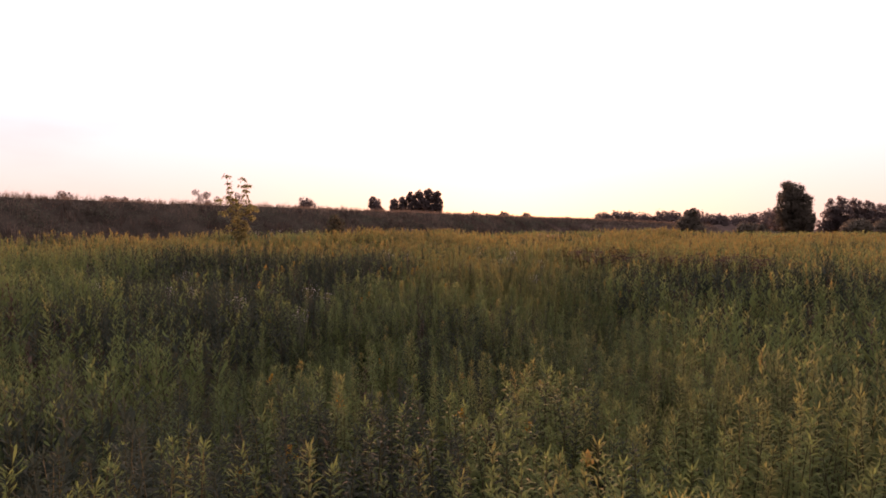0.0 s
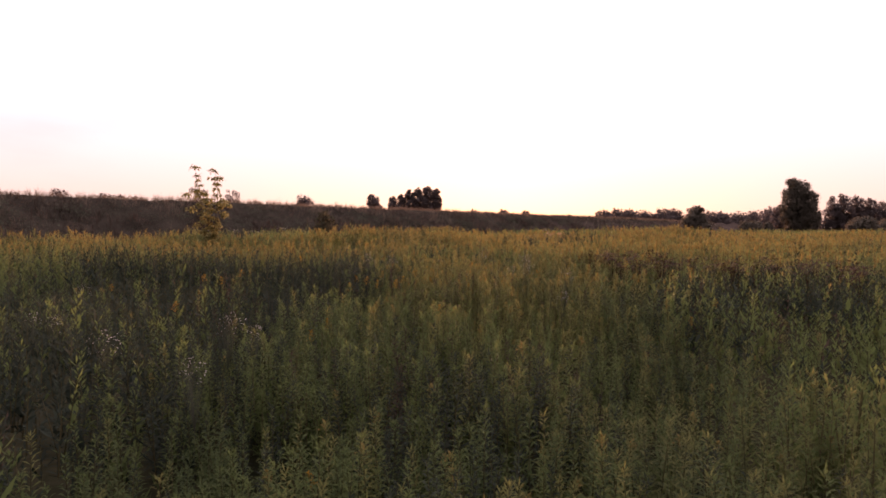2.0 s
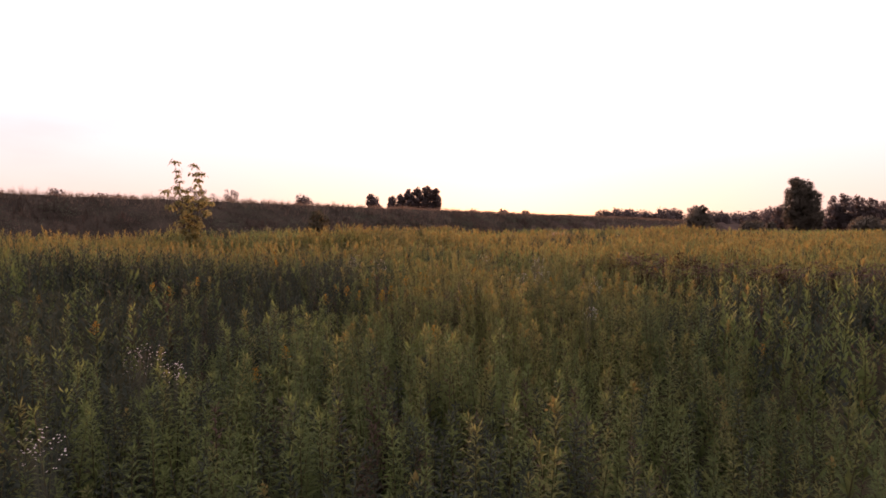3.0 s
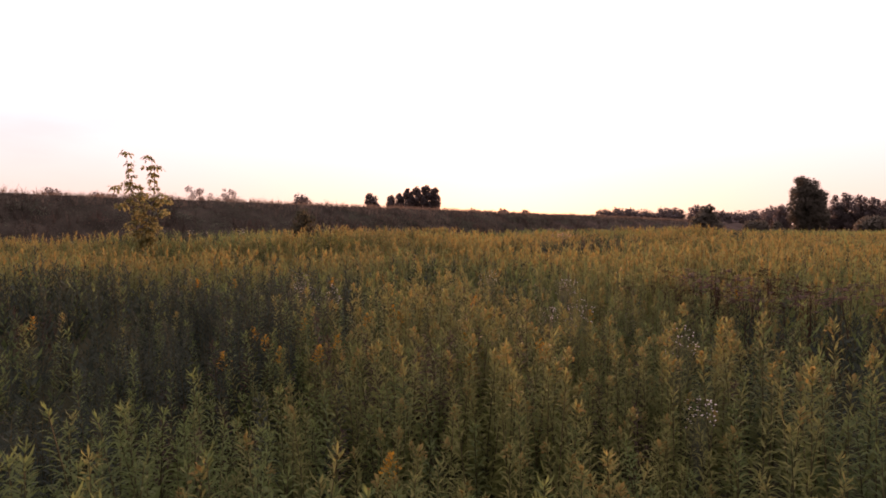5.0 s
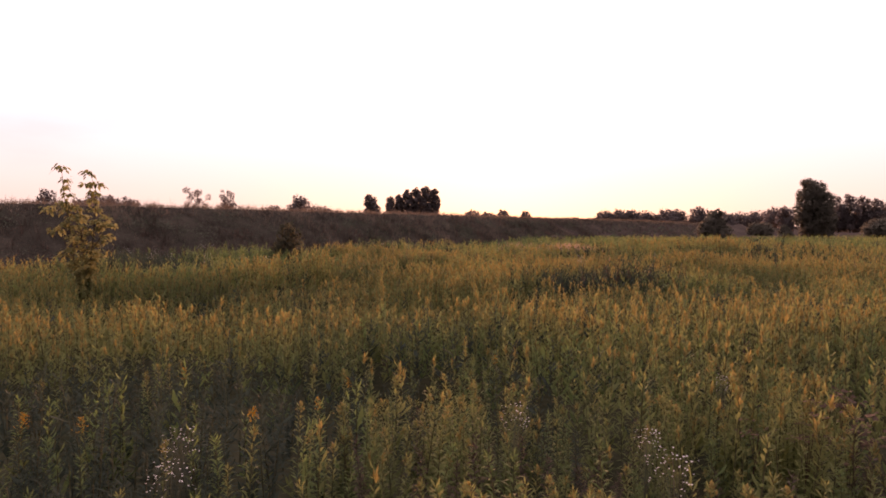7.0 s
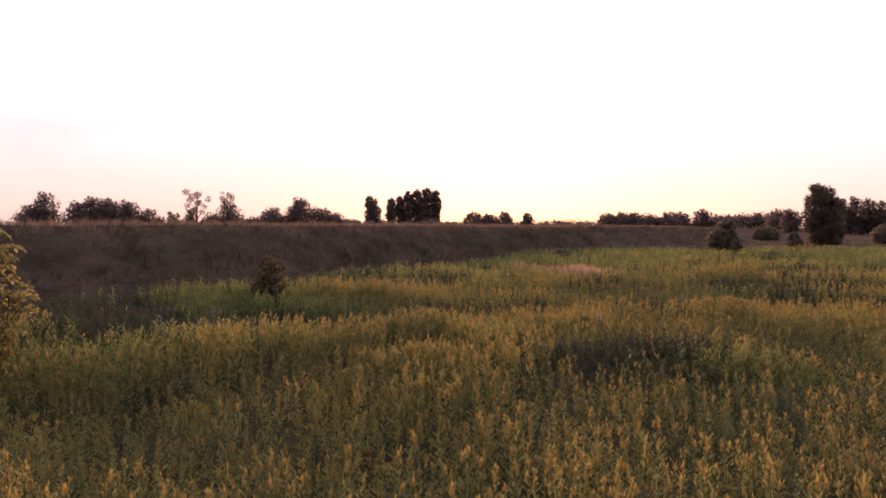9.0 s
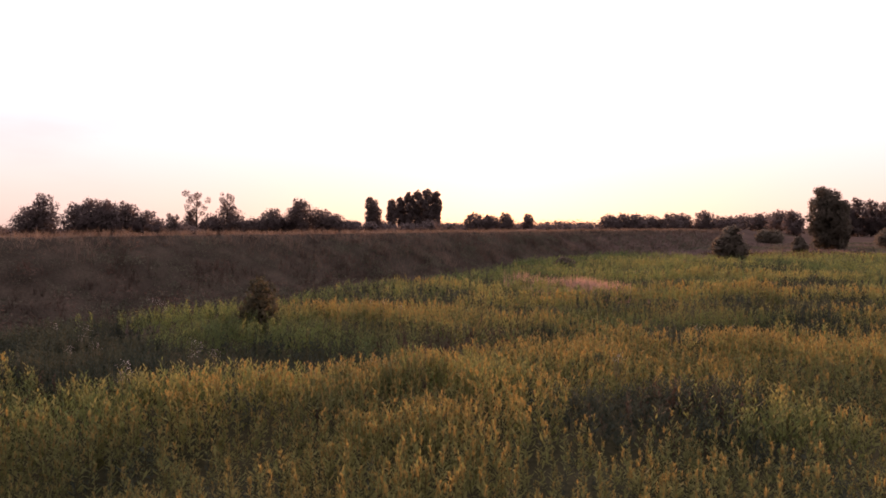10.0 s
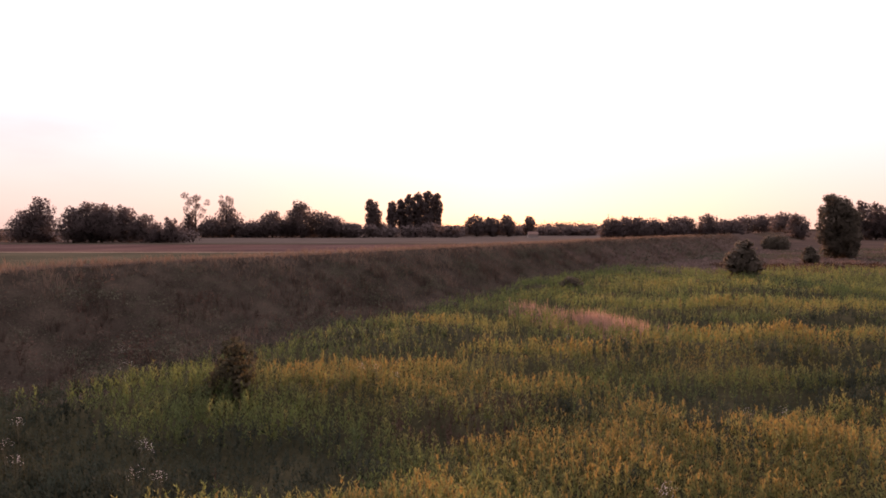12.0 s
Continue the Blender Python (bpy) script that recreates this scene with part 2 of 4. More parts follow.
def swell(x, y):
    """Swells and hollows of the meadow beyond the first stretch, in metres."""
    lift = 0.22 * value_noise(x / 15 + 3.1, y / 7 + 0.7, 1) + 0.2 * value_noise(x / 5, y / 4, 2)
    for cx, cy, sx, sy, dz in MOUNDS:
        lift = lift + dz * np.exp(-((x - cx) / sx) ** 2 - ((y - cy) / sy) ** 2)
    return lift * smooth(y, 20, 34) * (1 - smooth(y, 150, 210))


def ground_z(x, y):
    x, y = np.asarray(x, float), np.asarray(y, float)
    s = levee_s(x, y)
    field = 0.05 + 0.85 * smooth(y, 5, 21) - 0.15 * smooth(y, 30, 60) - 0.55 * smooth(y, 70, 160)
    field = field + 0.28 * smooth(-x, 6, 14) * smooth(y, 22, 34) * (1 - smooth(y, 50, 75))
    field = field + swell(x, y)
    field = field + 0.10 * value_noise(x / 3.5, y / 3.5, 3)
    field = field - 0.7 * smooth(s, -26, -16) * smooth(-y, -75, -60)
    up = smooth(s, -12.0, 1.5) * 0.35 + np.clip((s + 12.0) / 12.0, 0, 1) * 0.65
    down = smooth(s, 5.0, 19.0)
    rough_ = 0.12 * value_noise(x / 2.2, y / 2.2, 4) * smooth(s, -14, -10) * (1 - smooth(s, 0, 5))
    far = 1 - smooth(np.hypot(x, y), 170, 300)
    z = np.where(s < -12, field * far, field * far * (1 - up) + CREST_Z * up)
    z = np.where(s > 0.0, CREST_Z * (1 - down), z)
    return z + rough_


def mesh_from(name, verts, quads, mats, mat_index=None, smooth_shade=False):
    """A mesh of quads from arrays."""
    me = bpy.data.meshes.new(name)
    nq = len(quads)
    me.vertices.add(len(verts))
    me.vertices.foreach_set("co", np.asarray(verts, np.float32).ravel())
    me.loops.add(nq * 4)
    me.loops.foreach_set("vertex_index", np.asarray(quads, np.int32).ravel())
    me.polygons.add(nq)
    me.polygons.foreach_set("loop_start", np.arange(0, nq * 4, 4, dtype=np.int32))
    for m in mats:
        me.materials.append(m)
    if mat_index is not None:
        me.polygons.foreach_set("material_index", np.asarray(mat_index, np.int32))
    if smooth_shade:
        me.polygons.foreach_set("use_smooth", np.ones(nq, bool))
    me.update(calc_edges=True)
    me.validate()
    return me


class Shape:
    """Collects quads with a material number."""

    def __init__(self):
        self.v, self.q, self.m = [], [], []

    def quad(self, a, b, c, d, mat=0):
        k = len(self.v)
        self.v += [a, b, c, d]
        self.q.append((k, k + 1, k + 2, k + 3))
        self.m.append(mat)

    def ribbon(self, points, widths, side, mat=0):
        """A connected blade along points, as wide as widths, spread along side."""
        k = len(self.v)
        for p, w in zip(points, widths):
            self.v += [tuple(np.array(p) - np.array(side) * w / 2), tuple(np.array(p) + np.array(side) * w / 2)]
        for i in range(len(points) - 1):
            self.q.append((k + 2 * i, k + 2 * i + 1, k + 2 * i + 3, k + 2 * i + 2))
            self.m.append(mat)

    def tube(self, points, radii, sides=5, mat=0):
        k = len(self.v)
        pts = [np.array(p, float) for p in points]
        for i, (p, r) in enumerate(zip(pts, radii)):
            axis = pts[min(i + 1, len(pts) - 1)] - pts[max(i - 1, 0)]
            axis = axis / (np.linalg.norm(axis) + 1e-9)
            e = np.cross(axis, (0.31, 0.95, 0.05))
            e = e / (np.linalg.norm(e) + 1e-9)
            f = np.cross(axis, e)
            for j in range(sides):
                a = 2 * math.pi * j / sides
                self.v.append(tuple(p + r * (math.cos(a) * e + math.sin(a) * f)))
        for i in range(len(pts) - 1):
            for j in range(sides):
                a, b = k + i * sides + j, k + i * sides + (j + 1) % sides
                self.q.append((a, b, b + sides, a + sides))
                self.m.append(mat)

    def arrays(self):
        return np.array(self.v, float), np.array(self.q, np.int64), np.array(self.m, np.int32)

    def mesh(self, name, mats, smooth_shade=False):
        v, q, m = self.arrays()
        return mesh_from(name, v, q, mats, m, smooth_shade)


def scatter(name, templates, places, mats, rng):
    """One mesh out of many turned, scaled and leaning copies of the templates. places: x, y, z, height factor, width factor, template number."""
    vs, qs, ms, base = [], [], [], 0
    for k, (tv, tq, tm) in enumerate(templates):
        rows = places[places[:, 5].astype(int) == k]
        n = len(rows)
        if not n:
            continue
        a = rng.uniform(0, 2 * math.pi, n)
        lean = 0.07 - 0.035 * smooth(rows[:, 1], 15, 28)
        lx, ly = rng.normal(0, 1, n) * lean, rng.normal(0, 1, n) * lean
        ca, sa = np.cos(a)[:, None], np.sin(a)[:, None]
        w, h = rows[:, 4][:, None], rows[:, 3][:, None]
        z = tv[None, :, 2] * h
        x = (tv[None, :, 0] * ca - tv[None, :, 1] * sa) * w + lx[:, None] * z + rows[:, 0][:, None]
        y = (tv[None, :, 0] * sa + tv[None, :, 1] * ca) * w + ly[:, None] * z + rows[:, 1][:, None]
        vs.append(np.stack([x, y, z + rows[:, 2][:, None]], 2).reshape(-1, 3))
        off = base + np.arange(n) * len(tv)
        qs.append((tq[None] + off[:, None, None]).reshape(-1, 4))
        ms.append(np.tile(tm, n))
        base += n * len(tv)
    return mesh_from(name, np.concatenate(vs), np.concatenate(qs), mats, np.concatenate(ms))


def part(name, me, parent, label=""):
    ob = new(name, me)
    ob.parent = parent
    return tagged(ob, label) if label else ob


# ---------------------------------------------------------------- ground
def axis_steps(fine_a, fine_b, step, far):
    mid = list(np.arange(fine_a, fine_b + 1e-6, step))
    lo, hi, d = [fine_a], [fine_b], step
    while hi[-1] < far:
        d *= 1.22
        lo.append(lo[-1] - d)
        hi.append(hi[-1] + d)
    return np.array(lo[:0:-1] + mid + hi[1:])


gx, gy = axis_steps(-75, 125, 1.5, 3400), axis_steps(-4, 215, 1.4, 3400)
GX, GY = np.meshgrid(gx, gy)
gv = np.stack([GX, GY, ground_z(GX, GY)], 2).reshape(-1, 3)
ix = np.arange(len(gx) * len(gy)).reshape(len(gy), len(gx))
gq = np.stack([ix[:-1, :-1], ix[:-1, 1:], ix[1:, 1:], ix[1:, :-1]], 2).reshape(-1, 4)
gc = gv[gq].mean(axis=1)
gs = levee_s(gc[:, 0], gc[:, 1])
edge = field_edge(gc[:, 0], gc[:, 1])
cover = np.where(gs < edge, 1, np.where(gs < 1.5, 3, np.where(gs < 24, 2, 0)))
cover = np.where((gs < -3) & (gc[:, 1] > 152 - 12 * smooth(gc[:, 0], 35, 60)), 2, cover)
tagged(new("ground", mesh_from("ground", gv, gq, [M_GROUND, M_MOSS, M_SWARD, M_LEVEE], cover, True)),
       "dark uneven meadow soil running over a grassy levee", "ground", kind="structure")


def farm_strip(name, y0, y1, x0, material, label):
    """A flat strip of farmland on the plain, ending short of the levee's far foot."""
    sh = Shape()
    n, k = 14, 6
    for a in range(k):
        ya, yb = y0 + (y1 - y0) * a / k, y0 + (y1 - y0) * (a + 1) / k
        ea, eb = (ya - LEVEE[1]) * 0.695 - 32, (yb - LEVEE[1]) * 0.695 - 32
        for i in range(n):
            f, g = i / n, (i + 1) / n
            sh.quad((x0 + (ea - x0) * f, ya, 0.06), (x0 + (ea - x0) * g, ya, 0.06), (x0 + (eb - x0) * g, yb, 0.06), (x0 + (eb - x0) * f, yb, 0.06))
    tagged(new(name, sh.mesh(name, [material])), label, "field", kind="structure")


farm_strip("farm_field", 258, 365, -900, M_STUBBLE, "pinkish harvested stubble field beyond the levee")
farm_strip("farm_field", 380, 1400, -1800, M_FALLOW, "dull greyish fallow field reaching to the far trees")
farm_strip("farm_field", 165, 252, -900, M_CROP, "dull green crop strip beyond the levee")
farm_strip("field_margin", 252.2, 259, -900, M_TRACK, "narrow pale verge between two fields")
farm_strip("field_margin", 364, 381, -900, M_MOSS, "narrow dark ditch between two fields")

# ---------------------------------------------------------------- goldenrod meadow
rng = np.random.default_rng(7)


# per level: leaves, leaf length and width, where leaves begin, tip leaves, their width and length, plume florets and their size, fill leaves
LEVELS = ((60, 0.134, 0.0200, 0.36, 9, 0.010, 0.052, 30, 0.0110, 6), (18, 0.110, 0.0320, 0.42, 4, 0.017, 0.09, 6, 0.030, 3),
          (9, 0.128, 0.0420, 0.46, 3, 0.028, 0.12, 3, 0.044, 2), (6, 0.17, 0.056, 0.48, 3, 0.042, 0.18, 2, 0.060, 2), (3, 0.22, 0.085, 0.5, 2, 0.07, 0.28, 1, 0.08, 1))


def lance_leaf(sh, base, a, length, width, rise, arch, mat):
    """One lance-shaped leaf with a folded, arching blade that leaves base in direction a."""
    d = np.array((math.cos(a), math.sin(a), 0))
    side = np.array((-math.sin(a), math.cos(a), 0)) * width / 2
    mid = base + d * length * 0.48 + np.array((0, 0, length * (0.5 * rise + arch)))
    tip = base + d * length * (1 - 0.35 * max(rise, 0)) + np.array((0, 0, length * rise))
    sh.quad(tuple(base), tuple(mid - side), tuple(tip), tuple(mid + side), mat)


def goldenrod_shape(r, level, flower, height=1.3, dark=0, plain=False, full=1.0):
    """Stem, spiral leaves and a tapering top of one goldenrod stalk; flower 0 to 1."""
    n, long_, wide, z0, tips, tip_w, tip_l, florets, size, fill = LEVELS[level]
    sh = Shape()
    bend = r.normal(0, 0.035, 2)
    top = height * 0.95

    def axis(z):
        f = z / height
        return np.array((bend[0] * f * f * 1.6, bend[1] * f * f * 1.6, z))
    if level == 0:
        sh.tube([axis(height * 0.3), axis(height * 0.65), axis(top)], [0.005, 0.004, 0.0015], 3, 1)
    elif level < 3:
        sh.ribbon([axis(height * 0.45), axis(top)], [0.013, 0.006], (1, 0, 0), 1)
    for i in range(n):
        f = (i + r.uniform(0, 0.6)) / n
        z = height * (z0 + (0.95 - z0) * f)
        taper = 1.0 - 0.66 * f ** (1.6 if level == 0 else 1.9)
        rise = r.uniform(-0.28, 0.16) + (0.48 + 0.2 * (flower > 0)) * f if level == 0 else r.uniform(0.1, 0.6) + 0.7 * f if level == 1 else r.uniform(0.8, 1.7)
        lance_leaf(sh, axis(z), i * 2.4 + r.uniform(-0.5, 0.5), long_ * taper * r.uniform(0.75, 1.25), wide * (0.55 + 0.45 * taper), rise, r.uniform(0.10, 0.20) if level == 0 else r.uniform(0.05, 0.14), 6 if plain else 2 if level and flower and f > 0.98 - 0.24 * flower else 3 if f > (0.2 if flower and level else 0.62) else 0)
    for i in range(tips):
        f = i / max(1, tips - 1)
        rise = 0.55 + 0.42 * f
        lance_leaf(sh, axis(top - tip_l * 0.9 * (1 - f)), i * 2.4 + r.uniform(-0.3, 0.3), tip_l * r.uniform(0.8, 1.2), tip_w, rise, 0.03, 2 if flower > (0 if level == 2 else 0.6) and level > 1 and f > 0.9 - 0.8 * flower else 6 if plain else 3)
    for i in range(fill):
        # broad lower foliage that closes the gaps between stalks
        a = r.uniform(0, 2 * math.pi)
        lance_leaf(sh, axis(height * (r.uniform(0.36, 0.70) if level else r.uniform(0.30, 0.52))), a, 0.20, 0.075 if level > 1 else 0.055 if level else 0.034, r.uniform(0.4, 1.0), 0.05, 6 if plain else 3 if flower and level else 0)
    if flower > 0:
        # a loose plume: florets strung along arching twigs that nod to one side
        lean = r.uniform(0, 2 * math.pi)
        tip = axis(top)
        for i in range(max(2, int(full * florets * (0.45 + 0.55 * flower)))):
            f = r.uniform(0, 1)
            a = lean + r.normal(0, 1.1)
            d = np.array((math.cos(a), math.sin(a), 0))
            reach = (0.012 + (0.085 if level == 0 else 0.035) * flower * (1 - 0.85 * f)) * r.uniform(0.2, 1.0)
            c = tip + np.array((0, 0, -(0.17 if level == 0 else 0.24) * flower * (1 - f) + 0.03)) + d * reach + np.array((0, 0, reach * 0.35))
            s_ = size * r.uniform(0.7, 1.3)
            if level == 0:
                u = (d * 0.8 + np.array((0, 0, r.uniform(-0.2, 0.9)))) * s_ * 1.3
                v = np.array((-math.sin(a), math.cos(a), r.uniform(-0.5, 0.5))) * s_ * 0.75
            else:
                # from farther off only the upright sprays can be told apart
                u = (d * 0.25 + np.array((0, 0, 1))) * s_ * 1.6
                v = np.array((-math.sin(a), math.cos(a), 0)) * s_ * 0.45
            sh.quad(tuple(c - u), tuple(c - v), tuple(c + u), tuple(c + v), 3 if level > 2 and flower < 0.6 else 2)
    if dark:
        sh.m = [1 if k == 1 and dark == 4 else dark for k in sh.m]
    return sh


def templates_for(level, seed):
    """Levels 0 to 3 go from full leaves to a few broad strokes: stalks, dark weeds, leafy stalks, dry brown weeds."""
    r = np.random.default_rng(seed)
    stalks = [goldenrod_shape(r, level, f).arrays() for f in (0, 0, 0.45, 0.7, 1.0, 0)]
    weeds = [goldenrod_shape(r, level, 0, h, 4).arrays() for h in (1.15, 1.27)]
    leafy_ = [goldenrod_shape(r, level, 0, h, 0, True).arrays() for h in (1.2, 1.3)]
    return stalks + weeds + leafy_ + [goldenrod_shape(r, level, 0, h, 5).arrays() for h in (1.0, 1.2)]


# darker weedy patches of the meadow, also painting shade into hollows: x, y, half-widths, strength
WEEDY_SHADED = [(-3.2, 4.4, 3.8, 2.0, 1.0), (-3.2, 14.3, 1.8, 1.6, 0.8), (-7, 45.5, 8, 3.0, 0.4), (-5.3, 36.2, 2.0, 1.0, 0.7), (7.5, 38.2, 3.0, 1.2, 0.45), (-4.8, 20.0, 3, 2.6, 1.3), (-5.2, 10.6, 2.8, 1.8, 0.7), (-3.0, 8.0, 2.0, 1.2, 0.35), (-5.8, 17.3, 4.2, 3.0, 0.95), (-3.0, 18.5, 2.2, 2.6, 1.0), (-14.5, 42.5, 5, 3, 0.9), (-5, 43.0, 6.5, 2.2, 1.0), (-9.5, 40.5, 5, 1.6, 0.7), (6.5, 17, 3, 1.6, 0.5), (16, 52.2, 7, 1.5, 1.0), (11.5, 50, 3, 0.9, 0.7), (24, 58, 10, 2.0, 0.6), (30, 73, 9, 2.5, 0.7), (40, 96, 14, 4, 0.5), (10, 65, 9, 1.6, 0.5), (-17, 47, 4, 4, 0.6), (-21, 54.5, 5, 4, 0.9), (-15.4, 46.5, 3, 2.5, 0.9), (-17.5, 60.5, 5, 3, 1.0), (-9, 44.3, 5, 1.6, 0.7), (10.5, 37, 4, 1.5, 0.6), (36, 74, 6, 3, 0.4), (40, 108, 20, 3.5, 0.4)]
# hollows where last year's stems stand dry and brown
DRY_HOLLOWS = [(4.8, 18.4, 1.5, 0.7, 0.5), (6.8, 17.5, 1.5, 0.7, 0.6), (8.8, 16.7, 1.5, 0.7, 0.5), (0.8, 48.2, 3.2, 1.4, 1.1), (3.5, 51, 2.5, 1.2, 0.9), (8, 37, 4, 1.5, 0.5), (1.8, 18.6, 1.4, 1.0, 0.6), (-0.5, 15.5, 1.6, 0.8, 0.5), (4.5, 30, 4, 1.5, 0.4)]
# stretches where the plumes are well out (positive) or not yet open (negative)
BLOOMING = [(1.5, 15.5, 3.5, 3.0, 0.35), (0, 30, 14, 4, 0.3), (-8, 39.5, 8, 3.5, -0.65), (-5, 52.6, 4.0, 1.5, 1.1), (-6, 24, 4, 2.5, 0.5), (6, 45, 7, 2.5, 0.5), (10, 60, 8, 2, 0.4), (26, 64, 10, 2, 0.5), (-6, 64, 5, 5, -1.3), (-11, 49, 6, 3.5, -1.4), (-15, 50, 8, 8, -0.9), (30, 82, 12, 4, 0.4), (-4, 32.5, 5, 2.2, 0.5), (-8, 47, 6, 3, -0.5), (12, 36, 5, 3, -0.35)]


def in_view(x, y, margin=2.0):
    """A wedge of plan ahead of the way, a little wider than what the meadow shows."""
    return np.abs(x - 0.3) < 0.76 * np.maximum(y, 0) + margin


def meadow_points(y0, y1, x_half, density, r):
    n = int((y1 - y0) * 2 * x_half * density)
    x, y = r.uniform(-x_half, x_half, n), r.uniform(y0, y1, n)
    keep = in_view(x, y) & (levee_s(x, y) < field_edge(x, y)) & (y < 155 - 12 * smooth(x, 35, 60)) & (np.hypot(x - 52, y - 128) > 2.0)
    keep &= (y < 16) | (np.abs(x - 0.3) < 0.76 * (y - 9) + 1) | (r.uniform(0, 1, n) < 0.6)
    hollow = value_noise(x / 2.6, y / 2.6, 11)
    keep &= r.uniform(0, 1, n) < np.clip(1.05 + 0.5 * hollow, 0.35, 1)
    return x[keep], y[keep]


def meadow_places(x, y, r):
    """Heights vary in clumps; flowering is stronger in wide patches."""
    n = len(x)
    calm = 0.75 + 0.25 * smooth(y, 8, 18)
    h = 1.0 + 0.25 * swell(x, y) + calm * ((0.26 + 0.10 * smooth(y, 24, 32)) * value_noise(x / 4.5, y / 2.8, 12) + (0.16 + 0.10 * (1 - smooth(y, 14, 22))) * value_noise(x / 0.9, y / 0.9, 13) + r.normal(0, 1, n) * (0.10 + 0.05 * smooth(y, 18, 28)))
    bloom = 0.35 * value_noise(x / 9.0, y / 6.0, 14) + 0.35 * value_noise(x / 2.5, y / 2.5, 15) + 0.80 * smooth(y, 15, 29) - 0.66 + 0.18 * smooth(y, 23, 28) * (1 - smooth(y, 38, 42) * smooth(-x, -3, 1)) * (1 - smooth(y, 50, 56)) + 0.9 * swell(x, y) + 0.35 * np.clip((x + 2) / 2, -1, 1) * (1 - smooth(y, 18, 24)) - 0.65 * smooth(y, 56, 85) - 0.7 * smooth(levee_s(x, y) - field_edge(x, y), -9, -1) + r.normal(0, 1, n) * (0.3 - 0.14 * smooth(y, 18, 30))
    for cx, cy, sx, sy, k in BLOOMING:
        bloom = bloom + k * np.exp(-((x - cx) / sx) ** 2 - ((y - cy) / sy) ** 2)
    # a lush patch whose lighter tops also paint in the sunlight on it
    sunlit_lush = 1.2 * np.exp(-((x - 3.8) / 2) ** 2 - ((y - 6.5) / 2.2) ** 2)
    kind = np.where(bloom > 0.85, 4, np.where(bloom > 0.55, 3, np.where(bloom > 0.06, 2, np.where(bloom + sunlit_lush > -0.28, r.choice([0, 1, 5, 8], n), r.choice([0, 8, 9], n, p=(0.08, 0.46, 0.46))))))
    h = h * (1 - 0.18 * smooth(levee_s(x, y) - field_edge(x, y), -6, 0))
    # patches of darker weeds that do not flower; in hollows their colour stands for shade
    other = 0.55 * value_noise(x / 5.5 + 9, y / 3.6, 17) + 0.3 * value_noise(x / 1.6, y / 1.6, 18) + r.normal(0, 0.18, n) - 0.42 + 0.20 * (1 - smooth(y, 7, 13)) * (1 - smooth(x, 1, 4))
    for cx, cy, sx, sy, k in WEEDY_SHADED:
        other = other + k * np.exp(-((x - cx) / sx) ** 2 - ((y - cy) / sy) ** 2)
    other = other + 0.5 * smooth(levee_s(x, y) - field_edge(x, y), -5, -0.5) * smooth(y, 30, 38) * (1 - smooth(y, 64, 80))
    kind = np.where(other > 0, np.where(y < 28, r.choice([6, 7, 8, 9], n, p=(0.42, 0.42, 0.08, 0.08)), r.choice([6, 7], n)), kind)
    dry = r.normal(0, 0.22, n) - 0.62 + 0.12 * (1 - smooth(y, 16, 24)) + 0.3 * value_noise(x / 1.8, y / 1.8, 19)
    for cx, cy, sx, sy, k in DRY_HOLLOWS:
        dry = dry + k * np.exp(-((x - cx) / sx) ** 2 - ((y - cy) / sy) ** 2)
    kind = np.where(dry > 0, r.choice([10, 11], n), kind)
    return np.stack([x, y, ground_z(x, y) - 0.03, np.clip(h, 0.5, 1.5), np.clip(h, 0.8, 1.25) * (1 + 0.2 * smooth(y, 18, 28)), kind], 1)


lots = []
px, py = meadow_points(1.5, 34, 28, 36, rng)
ragged = rng.uniform(0.85, 1.15, len(px))
near = (np.abs(px - 0.2) < (2.9 + 0.05 * py) * ragged) & (py < 20 * ragged)
lots.append((px[near], py[near], 0))
rest = ~near & (rng.uniform(0, 1, len(px)) < 0.72 - 0.27 * smooth(py, 11, 18) + 0.15 * smooth(py, 23, 27))
lots.append((px[rest], py[rest], 1))
px, py = meadow_points(34, 46, 38, 22, rng)
lots.append((px, py, 2))
px, py = meadow_points(46, 66, 54, 12, rng)
seam = py < rng.uniform(54, 66, len(px))
lots.append((px[seam], py[seam], 2))
px, py = meadow_points(54, 92, 72, 6.0, rng)
far_cut = (rng.uniform(0, 1, len(px)) < np.clip(1.5 - py / 110, 0.25, 1)) & (py > rng.uniform(54, 66, len(px))) & (py < rng.uniform(78, 92, len(px)))
lots.append((px[far_cut], py[far_cut], 3))
px, py = meadow_points(78, 155, 116, 5.0, rng)
far_cut = (py > rng.uniform(78, 92, len(px))) & (rng.uniform(0, 1, len(px)) < np.clip(1.5 - py / 140, 0.3, 1))
lots.append((px[far_cut], py[far_cut], 4))
# the same meadow goes on to both sides of the way and behind its start
n = 8500
px, py = rng.uniform(-34, 34, n), rng.uniform(-14, 40, n)
beside = ~in_view(px, py) & (levee_s(px, py) < field_edge(px, py)) & (np.hypot(px, py) > 1.2)
lots.append((px[beside], py[beside], 3))
for level in range(5):
    lx = np.concatenate([a for a, b, c in lots if c == level])
    ly = np.concatenate([b for a, b, c in lots if c == level])
    me = scatter("goldenrod_meadow", templates_for(level, 20 + level), meadow_places(lx, ly, rng), [M_LEAF, M_STEM, M_PLUME, M_YOUNG, M_DARKWEED_SHADE, M_DRYWEED, M_GREEN], rng)
    tagged(new("goldenrod_meadow", me), "dense olive-green goldenrod stalks with dull yellow tops", "wildflowers", kind="stuff")


